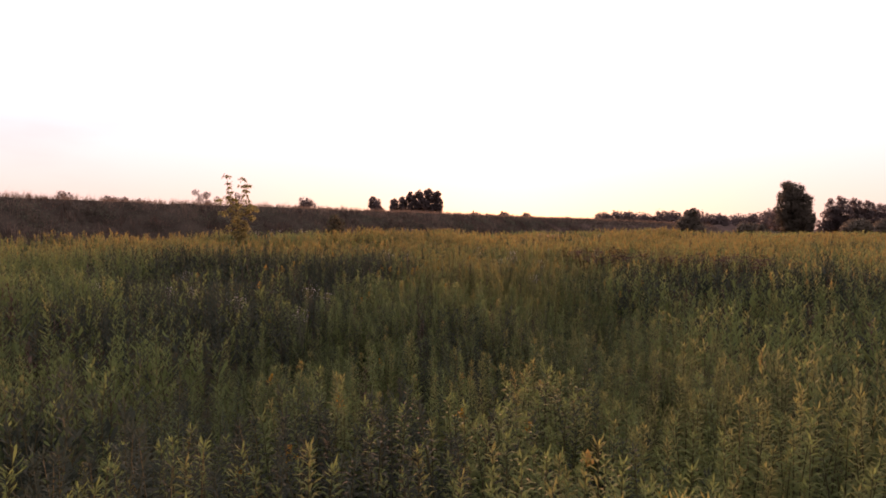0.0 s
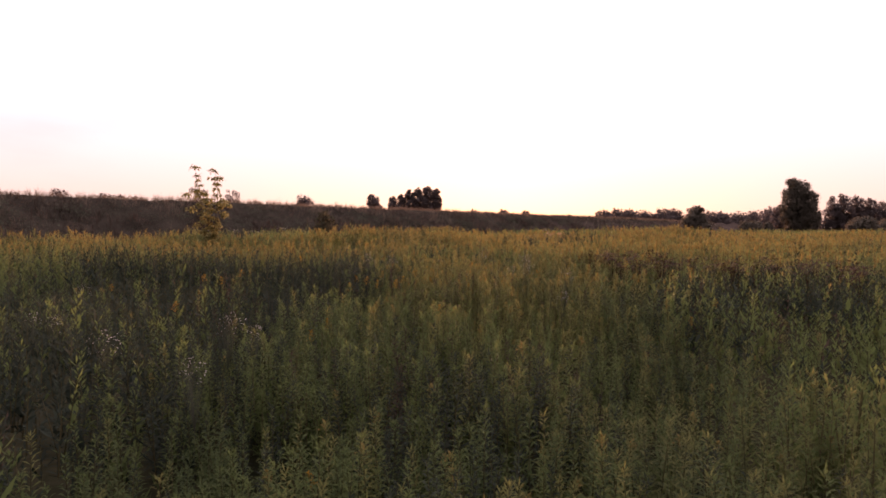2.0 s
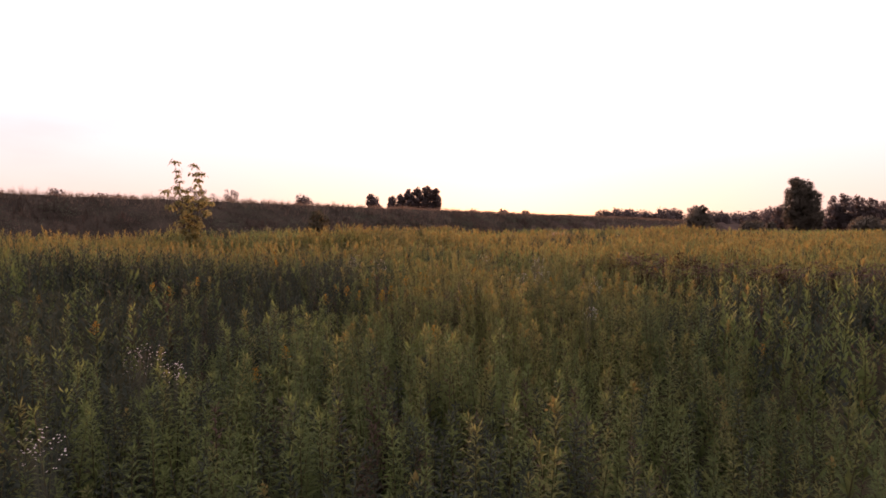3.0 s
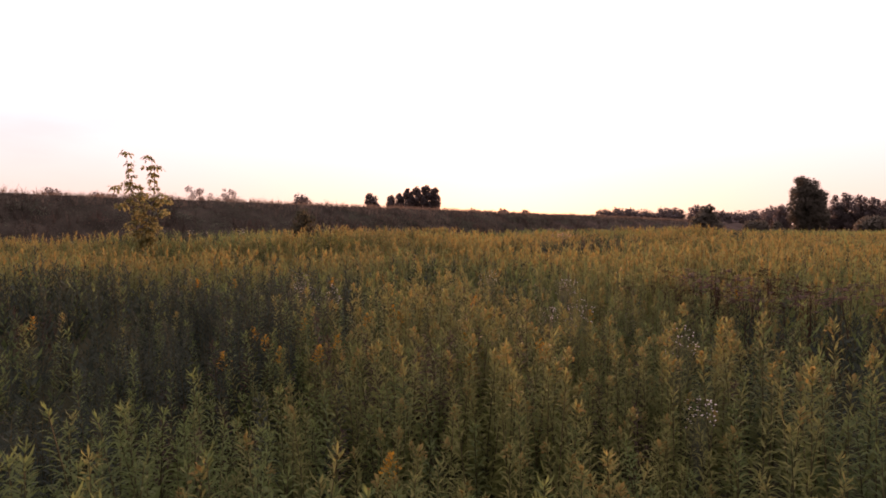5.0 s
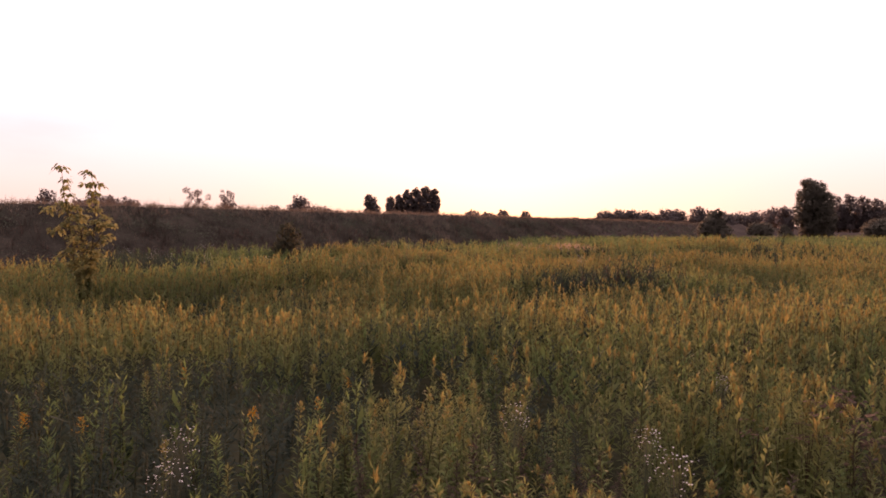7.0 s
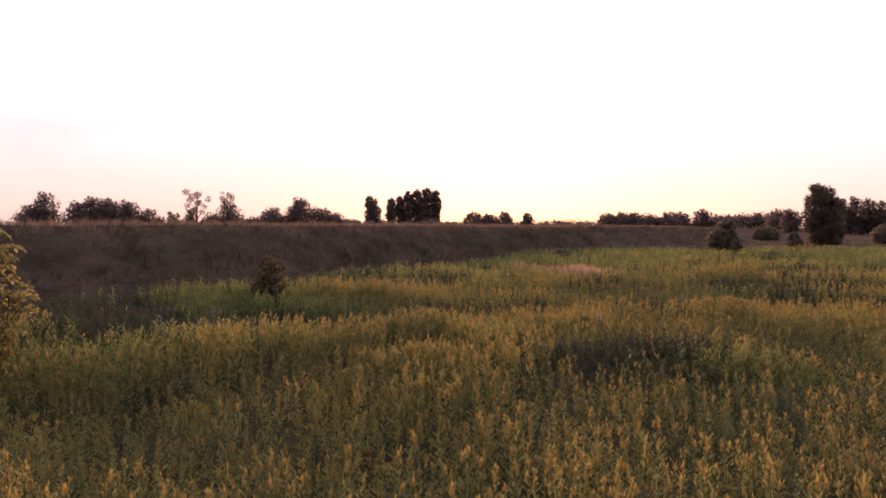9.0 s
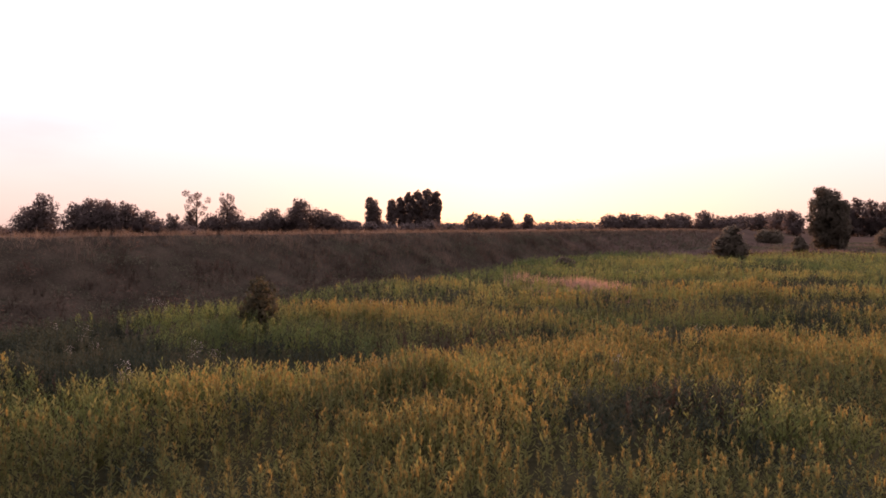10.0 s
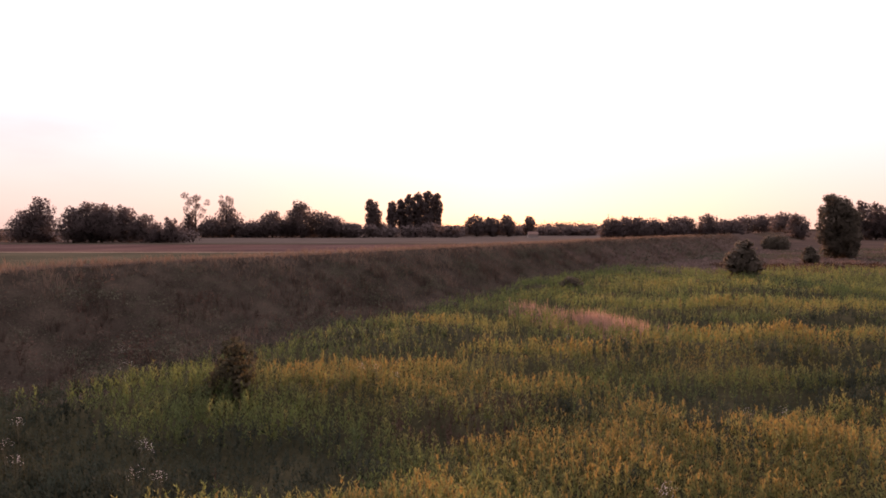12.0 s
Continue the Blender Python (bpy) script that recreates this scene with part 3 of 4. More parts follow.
# ---------------------------------------------------------------- levee and verge grass
def grass_tuft(r, blades, height, spread, width, mat=0):
    sh = Shape()
    for i in range(blades):
        a = r.uniform(0, 2 * math.pi)
        d = np.array((math.cos(a), math.sin(a), 0))
        side = np.array((-math.sin(a), math.cos(a), 0))
        h = height * r.uniform(0.6, 1.15)
        o = d * r.uniform(0, spread * 0.5)
        sh.ribbon([o, o + d * spread * 0.3 + np.array((0, 0, h * 0.6)), o + d * spread * r.uniform(0.5, 1.1) + np.array((0, 0, h))], [width, width * 0.9, width * 0.25], side, mat)
    return sh


def weed_clump(r, n, height, spread, leaf, mat=0):
    sh = Shape()
    for i in range(n):
        c = np.array((r.normal(0, spread * 0.4), r.normal(0, spread * 0.4), height * r.uniform(0.1, 1.0)))
        u, v = r.normal(0, 1, 3), r.normal(0, 1, 3)
        u, v = u / np.linalg.norm(u) * leaf, v / np.linalg.norm(v) * leaf * 0.6
        sh.quad(tuple(c - u), tuple(c - v), tuple(c + u), tuple(c + v), mat)
    return sh


def slope_points(s0, s1, u0, u1, density, r):
    n = int((s1 - s0) * (u1 - u0) * density)
    s, u = r.uniform(s0, s1, n), r.uniform(u0, u1, n)
    x = LEVEE[0] + u * ALONG[0] - s * ALONG[1]
    y = LEVEE[1] + u * ALONG[1] + s * ALONG[0]
    return x, y, s, u


r = np.random.default_rng(31)
x, y, s, u = slope_points(-34, 0.5, -100, 60, 5.2, r)
keep = (s > field_edge(x, y) - 0.5) & in_view(x, y, 4)
x, y, s, u = x[keep], y[keep], s[keep], u[keep]
weeds = [weed_clump(r, 11, 0.75, 0.55, 0.058).arrays(), grass_tuft(r, 7, 0.95, 0.32, 0.03, 0).arrays(), grass_tuft(r, 5, 0.75, 0.35, 0.022, 1).arrays(), weed_clump(r, 11, 0.5, 0.7, 0.066, 2).arrays()]
hh = 0.85 + 0.45 * value_noise(x / 4, y / 4, 21) + 0.55 * value_noise(x / 1.5, y / 1.5, 22) + r.normal(0, 0.12, len(x))
kind = np.where(value_noise(x / 5, y / 5, 23) + r.normal(0, 0.4, len(x)) > 0.4, 2, np.where(value_noise(x / 2.6, y / 2.6, 27) + r.normal(0, 0.16, len(x)) > 0.05, 3, r.choice([0, 1], len(x))))
big = (value_noise(x / 2.4, y / 2.4, 26) + 0.6 * r.normal(0, 1, len(x)) > 0.6) & (s < -2.0)
hh = hh * (1 - 0.5 * smooth(s, -3, 0)) * (0.45 + 0.55 * smooth(s - field_edge(x, y), 1.5, 4.5))
kind = np.where(big, r.choice([4, 5], len(x)), kind)
weeds += [weed_clump(r, 24, 1.1, 0.9, 0.075, 2).arrays(), weed_clump(r, 20, 1.4, 0.5, 0.066, 0).arrays()]
places = np.stack([x, y, ground_z(x, y) - 0.03, np.clip(hh, 0.35, 1.6), np.where(big, 1.5, 1) * np.clip(hh, 0.6, 1.3), kind], 1)
tagged(new("levee_weeds", scatter("levee_weeds", weeds, places, [M_WEED, M_DRY, M_WEED_GREEN], r)), "dark brownish weeds covering the levee slope", "weeds", kind="stuff")

x, y, s, u = slope_points(-34, 0.5, 60, 260, 1.6, r)
keep = (s > field_edge(x, y) - 0.5) & (x < 0.76 * y + 5)
x, y = x[keep], y[keep]
places = np.stack([x, y, ground_z(x, y) - 0.03, r.uniform(0.6, 1.2, len(x)), r.uniform(1.2, 2.0, len(x)), r.choice([0, 1, 2, 3], len(x))], 1)
tagged(new("levee_weeds", scatter("levee_weeds", weeds, places, [M_WEED, M_DRY, M_WEED_GREEN], r)), "brownish weeds on the farther levee slope", "weeds", kind="stuff")

tufts = [grass_tuft(r, 6, 0.55, 0.3, 0.022).arrays(), grass_tuft(r, 6, 0.75, 0.3, 0.02).arrays(), grass_tuft(r, 5, 0.95, 0.25, 0.018).arrays()]
x, y, s, u = slope_points(-2.2, 6.5, -100, 200, 2.5, r)
keep = in_view(x, y, 4) & (r.uniform(0, 1, len(x)) < np.clip(1.2 - u / 220, 0.35, 1))
x, y = x[keep], y[keep]
hh = 0.8 + 0.3 * value_noise(x / 3, y / 3, 25) + r.normal(0, 0.15, len(x))
places = np.stack([x, y, ground_z(x, y) - 0.03, np.clip(hh, 0.3, 1.6), r.uniform(0.9, 1.6, len(x)), r.choice([0, 0, 0, 0, 1, 1, 2], len(x))], 1)
tagged(new("crest_grass", scatter("crest_grass", tufts, places, [M_DRY], r)), "pale dry grass along the levee crest", "grass", kind="stuff")


# pinkish feather grass patch in the meadow
n = 560
along = np.sqrt(r.uniform(0.02, 1, n))
x, y = 6.3 + 9.8 * along + r.normal(0, 0.9, n), 87.5 - 16.5 * along + r.normal(0, 0.9, n)
feather = [grass_tuft(r, 5, 1.35, 0.2, 0.03).arrays(), grass_tuft(r, 4, 1.5, 0.16, 0.032).arrays()]
places = np.stack([x, y, ground_z(x, y) - 0.03, r.uniform(0.85, 1.15, n), r.uniform(0.9, 1.3, n), r.choice([0, 1], n)], 1)
tagged(new("feather_grass", scatter("feather_grass", feather, places, [M_FEATHER], r)), "pinkish feather grass patch among goldenrod", "grass", kind="stuff")

# greyish grass beyond the goldenrod
n = 6500
x, y = r.uniform(30, 230, n), r.uniform(140, 290, n)
keep = (levee_s(x, y) < -4) & (x < 0.80 * y + 4)
x, y = x[keep], y[keep]
low = [grass_tuft(r, 4, 0.6, 0.9, 0.12).arrays(), weed_clump(r, 5, 0.5, 0.9, 0.25).arrays(), weed_clump(r, 7, 0.8, 1.1, 0.25, 1).arrays()]
places = np.stack([x, y, ground_z(x, y) - 0.03, r.uniform(0.6, 1.3, len(x)), r.uniform(0.8, 1.5, len(x)), np.where(value_noise(x / 12, y / 16, 28) + r.normal(0, 0.15, len(x)) > 0.15, 2, r.choice([0, 0, 1], len(x)))], 1)
tagged(new("far_grass", scatter("far_grass", low, places, [M_FARGRASS, M_WEED_GREEN], r)), "greyish dry grass beyond the goldenrod", "grass", kind="stuff")


# reddish weeds at the foot of the far trees
n = 700
x, y = r.uniform(66, 108, n), r.uniform(146, 172, n)
red = [weed_clump(r, 9, 0.8, 0.9, 0.22).arrays(), weed_clump(r, 8, 0.6, 1.1, 0.25).arrays()]
places = np.stack([x, y, ground_z(x, y) - 0.03, r.uniform(0.6, 1.3, n), r.uniform(0.8, 1.3, n), r.choice([0, 1], n)], 1)
tagged(new("red_weeds", scatter("red_weeds", red, places, [M_BROWN], r)), "dark reddish weeds before the far trees", "weeds", kind="stuff")


# ---------------------------------------------------------------- trees
def crown_mesh(name, blobs, leaves, leaf, r, material, closed=0.3):
    """Leaf quads strewn through the given blobs (centre, radii), thicker toward their skins."""
    weight = np.array([b[1][0] * b[1][1] + b[1][0] * b[1][2] for b in blobs])
    pick = r.choice(len(blobs), leaves, p=weight / weight.sum())
    cen = np.array([b[0] for b in blobs])
    rad = np.array([b[1] for b in blobs])
    d = r.normal(0, 1, (leaves, 3))
    d /= np.linalg.norm(d, axis=1)[:, None]
    rr = r.uniform(0.08, 1, leaves) ** 0.38 * (1 + 0.018 * r.normal(0, 1, leaves))
    core = r.uniform(0, 1, leaves) < closed
    rr = np.where(core, 0.80 * r.uniform(0.1, 1, leaves) ** 0.4, rr)
    c = cen[pick] + d * rad[pick] * rr[:, None]
    u = r.normal(0, 1, (leaves, 3))
    u /= np.linalg.norm(u, axis=1)[:, None]
    v = np.cross(u, r.normal(0, 1, (leaves, 3)))
    v /= np.linalg.norm(v, axis=1)[:, None]
    sz = leaf * (r.uniform(0.6, 1.3, leaves) * np.where(core, 2.3, 1.0))[:, None]
    # blades face outward, and are shaded by the roundness of the crown
    mid = np.mean(cen, axis=0) * np.array((1, 1, 0.7))
    out = 0.55 * d + 0.45 * (c - mid) / (np.linalg.norm(c - mid, axis=1)[:, None] + 1e-6) + np.array((0, 0, 0.12))
    v = np.where((np.cross(u, v) * out).sum(1)[:, None] < 0, -v, v)
    vs = np.stack([c - u * sz, c - v * sz * 0.7, c + u * sz, c + v * sz * 0.7], 1).reshape(-1, 3)
    me = mesh_from(name, vs, np.arange(leaves * 4).reshape(-1, 4), [material], None, True)
    me.normals_split_custom_set_from_vertices(np.repeat(out / np.linalg.norm(out, axis=1)[:, None], 4, axis=0))
    return me


def tree(name, label, x, y, height, width, leaves, leaf, seed, crown_from=0.25, blobs=14, shape="round", material=None, category="tree", group="", sink=0.0):
    """Trunk with limbs that reach the clumps of an uneven crown."""
    r = np.random.default_rng(seed)
    z = float(ground_z(x, y)) - sink
    top = tagged(new(name), label, category, group)
    top.location = (x, y, z)
    R = width / 2
    lumps = []
    for k in range(blobs):
        f = (k + r.uniform(0.2, 0.8)) / blobs
        if shape == "open":
            prof = 1.15 - 0.5 * abs(f - 0.55)
        elif category == "bush":
            prof = math.sqrt(max(0.35, 1 - (2 * f - 0.55) ** 2 * 0.6))
        elif shape == "round":
            prof = math.sqrt(max(0.35, 1 - (2 * f - 0.85) ** 2 * 0.75))
        else:
            prof = math.sqrt(max(0.5, 1 - (2 * f - 0.9) ** 2 * 0.5))
        a = k * 2.4 + r.uniform(-0.6, 0.6)
        br = R * prof * r.uniform(0.42, 0.66) * (14 / blobs) ** 0.2
        reach = max(0.0, R * prof - br) * r.uniform(0.45, 1.12)
        if shape == "open":
            br, reach = R * r.uniform(0.20, 0.34), R * prof * r.uniform(0.35, 0.8)
        bz = max(br * r.uniform(0.75, 1.1), (0.5 if shape == "open" else 1.3) * height * (1 - crown_from) / blobs)
        low = height * crown_from + bz * 0.55
        hz = low + (height - bz * 0.9 - low) * f
        lumps.append(((math.cos(a) * reach, math.sin(a) * reach, hz), (br, br, bz)))
    sh = Shape()
    tr = 0.012 * height + 0.02 * R
    lean = r.normal(0, 0.015 * height, 2)
    spine = [(0, 0, -0.3), (lean[0] * 0.3, lean[1] * 0.3, height * 0.35), (lean[0], lean[1], height * 0.8), (lean[0], lean[1], height * 0.95)]
    sh.tube(spine, [tr * 1.3, tr * 0.9, tr * 0.4, tr * 0.12], 7)
    for c, rad in lumps:
        z0 = max(height * 0.12, c[2] - 0.9 * math.hypot(c[0], c[1]) - 0.1 * height)
        b0 = (lean[0] * z0 / height, lean[1] * z0 / height, z0)
        mid = (c[0] * 0.55, c[1] * 0.55, z0 + (c[2] - z0) * 0.6)
        sh.tube([b0, mid, c], [tr * 0.42, tr * 0.25, tr * 0.08], 4)
    part("trunk", sh.mesh("trunk", [M_BARK], True), top)
    part("crown", crown_mesh("crown", lumps, leaves, leaf, r, material or M_CROWN, 0.3 if y > 120 and shape != "open" else 0.0), top)
    return top


def far_x(sideways, depth):
    return 0.56 + depth * sideways


# big trees and bushes at the meadow's far edge
tree("tree", "tall dark broadleaf tree at the far edge of the meadow", 121.3, 208, 20.2, 14.0, 22000, 0.20, 107, 0.02, 34, "oval")
tree("tree", "slimmer dark tree close beside a taller one", 129.0, 214, 13.0, 8.0, 5000, 0.26, 104, 0.02, 20)
for k, (x, y, h, w, words) in enumerate([
        (53.0, 128.6, 7.6, 7.4, "dark rounded bush standing alone in the meadow"), (145, 284, 6.5, 15, "low wide dark bush on the far grass"),
        (96, 180, 4.8, 5.0, "small dark bush at the foot of the tall tree"), (158, 228, 8.0, 15, "wide dark bush at the meadow's far edge"),
        (176, 236, 8.5, 16, "wide dark bush at the meadow's far edge"), (128, 214, 5.0, 9, "low dark bush beside the tall trees"),
        (-9.5, 52.6, 4.0, 3.2, "dark leafy bush standing among goldenrod"), (18, 106, 2.6, 4.2, "low reddish bush near the levee foot")]):
    tree("bush", words, x, y, h, w, 3200 if y > 60 else 2600, 0.045 * h ** 0.5 * (1 + y / 160) * (1 if y > 60 else 0.9), 140 + k, 0.02, 16, material=M_BUSH if y < 60 else None, category="bush", sink=0.5 if y < 60 else 0.1)

# far trees: offset to the side per metre ahead, distance, height, width, crown form, leaf count
FAR = [
    ("tree", -0.672, 380, 28, 19, "round", 1300), ("tree", -0.690, 384, 21, 26, "round", 1500),
    ("tree", -0.618, 372, 22, 20, "round", 1500), ("tree", -0.590, 378, 25, 22, "round", 1700), ("tree", -0.553, 375, 23.5, 20, "round", 1500), ("tree", -0.572, 377, 24, 20, "round", 1500),
    ("tree", -0.525, 380, 22, 16, "round", 1000), ("tree", -0.497, 385, 18, 14, "round", 800), ("bush", -0.455, 372, 15, 14, "round", 900), ("bush", -0.478, 374, 12, 14, "round", 700),
    ("tree", -0.414, 560, 40, 19, "open", 420), ("tree", -0.424, 564, 24, 14, "round", 420), ("tree", -0.362, 560, 38.5, 17, "open", 380), ("tree", -0.357, 563, 28, 27, "round", 700),
    ("tree", -0.385, 566, 20, 30, "round", 800), ("tree", -0.335, 566, 15, 30, "round", 700), ("tree", -0.310, 566, 17, 26, "round", 700),
    ("tree", -0.285, 560, 25, 26, "round", 1000), ("tree", -0.237, 560, 33, 30, "round", 1500), ("tree", -0.203, 562, 25, 24, "round", 900),
    ("tree", -0.180, 565, 20, 22, "round", 800), ("tree", -0.155, 565, 14, 26, "round", 700), ("tree", -0.262, 566, 18, 26, "round", 700),
    ("poplar", -0.119, 640, 38, 22, "oval", 1100), ("poplar", -0.085, 640, 36, 15, "oval", 900), ("poplar", -0.070, 645, 38, 14, "oval", 900),
    ("poplar", -0.056, 640, 43, 15, "oval", 1000), ("poplar", -0.041, 642, 45, 16, "oval", 1100), ("poplar", -0.026, 640, 46, 16, "oval", 1100), ("poplar", -0.011, 642, 44, 14, "oval", 1000),
    ("tree", -0.105, 650, 14, 34, "round", 700), ("tree", -0.05, 652, 14, 40, "round", 700), ("tree", -0.005, 652, 12, 34, "round", 600), ("tree", 0.022, 640, 12, 26, "round", 500),
    ("tree", 0.055, 620, 22, 26, "round", 900), ("tree", 0.080, 625, 20, 22, "round", 800), ("tree", 0.108, 620, 22, 20, "round", 800), ("tree", 0.144, 620, 21, 14, "round", 500),
    ("tree", 0.125, 800, 12, 40, "round", 500), ("tree", 0.17, 830, 12, 44, "round", 500), ("tree", 0.205, 820, 16, 40, "round", 500), ("tree", 0.24, 830, 14, 40, "round", 500),
    ("tree", 0.284, 432, 16.5, 16, "round", 1100), ("tree", 0.307, 430, 17.5, 18, "round", 1100), ("tree", 0.330, 428, 17, 16, "round", 1000), ("tree", 0.355, 432, 16, 16, "round", 1000),
    ("tree", 0.385, 430, 17.5, 18, "round", 1100), ("tree", 0.405, 434, 17, 14, "round", 900), ("tree", 0.443, 430, 19, 15, "round", 1000), ("tree", 0.470, 434, 15.5, 14, "round", 800), ("tree", 0.488, 436, 15, 12, "round", 700),
    ("tree", 0.505, 900, 28, 44, "round", 600), ("tree", 0.535, 900, 30, 40, "round", 600), ("tree", 0.56, 900, 24, 36, "round", 500), ("tree", 0.478, 900, 20, 40, "round", 500),
    ("tree", 0.592, 430, 19, 13, "round", 900), ("tree", 0.57, 640, 22, 30, "round", 700),
    ("tree", 0.700, 460, 29, 15, "round", 1000), ("tree", 0.722, 462, 28, 14, "round", 900), ("tree", 0.745, 460, 26, 14, "round", 900), ("tree", 0.765, 462, 24, 14, "round", 800), ("tree", 0.785, 462, 20, 16, "round", 800), ("tree", 0.68, 465, 27, 14, "round", 800), ("tree", 0.81, 465, 17, 18, "round", 800),
]
WORDS = {"tree": "distant dark broadleaf tree against the pale sky", "poplar": "distant tall slender poplar in a close row", "bush": "distant low dark bush beside the trees"}
HEDGE = [(-0.75 + 0.045 * i, 384, 8.0 + 2.5 * math.sin(i * 2.1), 24) for i in range(8)] + [(-0.43 + 0.034 * i, 575, 12.0 + 3.0 * math.sin(i * 1.7), 30) for i in range(14)]
HEDGE += [(0.03 + 0.03 * i, 700, 9.5 + 2.0 * math.sin(i * 1.3), 30) for i in range(8)] + [(0.28 + 0.03 * i, 444, 9.5 + 1.5 * math.sin(i * 1.9), 18) for i in range(8)] + [(0.67 + 0.035 * i, 470, 13.0, 22) for i in range(5)]
FAR += [("bush", a, d, h, w, "round", 420) for a, d, h, w in HEDGE]
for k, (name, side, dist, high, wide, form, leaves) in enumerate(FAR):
    tree(name, WORDS[name], far_x(side, dist), 24 + dist, high * 1.08, wide * ((1.55 if 425 < dist < 440 else 1.3) if name == "tree" else 1.15 if name == "poplar" else 1.1), int(leaves * (4.2 if name != "bush" else 2.5)), (0.00092 if name != "bush" else 0.0011) * dist, 300 + k, 0.42 if form == "open" else 0.16 if name == "poplar" else 0.02, 24 if name == "poplar" else 13 if form == "open" else 26, form, M_CROWN_HAZY, "bush" if name == "bush" else "tree", "far tree line")



def farmhouse(x, y):
    """A low pale house far across the plain."""
    top = tagged(new("house"), "small distant pale house with a tiled roof", "house")
    top.location = (x, y, 0)
    wall, roof = Shape(), Shape()
    w, d, h, p = 4.5, 3.5, 3.2, 2.4
    c = [(-w, -d), (w, -d), (w, d), (-w, d)]
    for i in range(4):
        (x0, y0), (x1, y1) = c[i], c[(i + 1) % 4]
        wall.quad((x0, y0, 0), (x1, y1, 0), (x1, y1, h), (x0, y0, h))
    for s_ in (-1, 1):
        wall.quad((s_ * w, -d, h), (s_ * w, d, h), (s_ * w, 0.02, h + p), (s_ * w, -0.02, h + p))
        for lift in (0.0, 0.18):
            roof.quad((-w - 0.4, s_ * (d + 0.5), h - 0.3 + lift), (w + 0.4, s_ * (d + 0.5), h - 0.3 + lift), (w + 0.4, 0, h + p + lift), (-w - 0.4, 0, h + p + lift))
    part("wall", wall.mesh("wall", [M_WALL]), top)
    part("roof", roof.mesh("roof", [M_ROOF]), top)


def pylon(x, y, high):
    """A lattice mast with three pairs of arms."""
    top = tagged(new("power_pylon"), "distant grey lattice power pylon", "pylon")
    top.location = (x, y, 0)
    mast = Shape()
    for sx in (-1, 1):
        for sy in (-1, 1):
            mast.tube([(sx * 2.6, sy * 2.6, 0), (sx * 1.0, sy * 1.0, high * 0.6), (sx * 0.3, sy * 0.3, high)], [0.16, 0.13, 0.1], 4)
    for k in range(8):
        z0, z1 = high * k / 8, high * (k + 1) / 8
        r0, r1 = 2.6 - 2.3 * k / 8, 2.6 - 2.3 * (k + 1) / 8
        for sx in (-1, 1):
            mast.tube([(-r0, sx * r0, z0), (r1, sx * r1, z1)], [0.08, 0.08], 3)
            mast.tube([(sx * r0, r0, z0), (sx * r1, -r1, z1)], [0.08, 0.08], 3)
    part("mast", mast.mesh("mast", [M_STEEL]), top)
    for z, l in ((0.66, 5.0), (0.80, 6.2), (0.93, 4.4)):
        arm = Shape()
        arm.tube([(-l, 0, high * z), (0, 0, high * z + 0.5), (l, 0, high * z)], [0.1, 0.22, 0.1], 4)
        part("crossarm", arm.mesh("crossarm", [M_STEEL]), top)


farmhouse(0.56 + 560 * 0.149, 24 + 560)
pylon(0.56 + 1150 * 0.2755, 24 + 1150, 36)

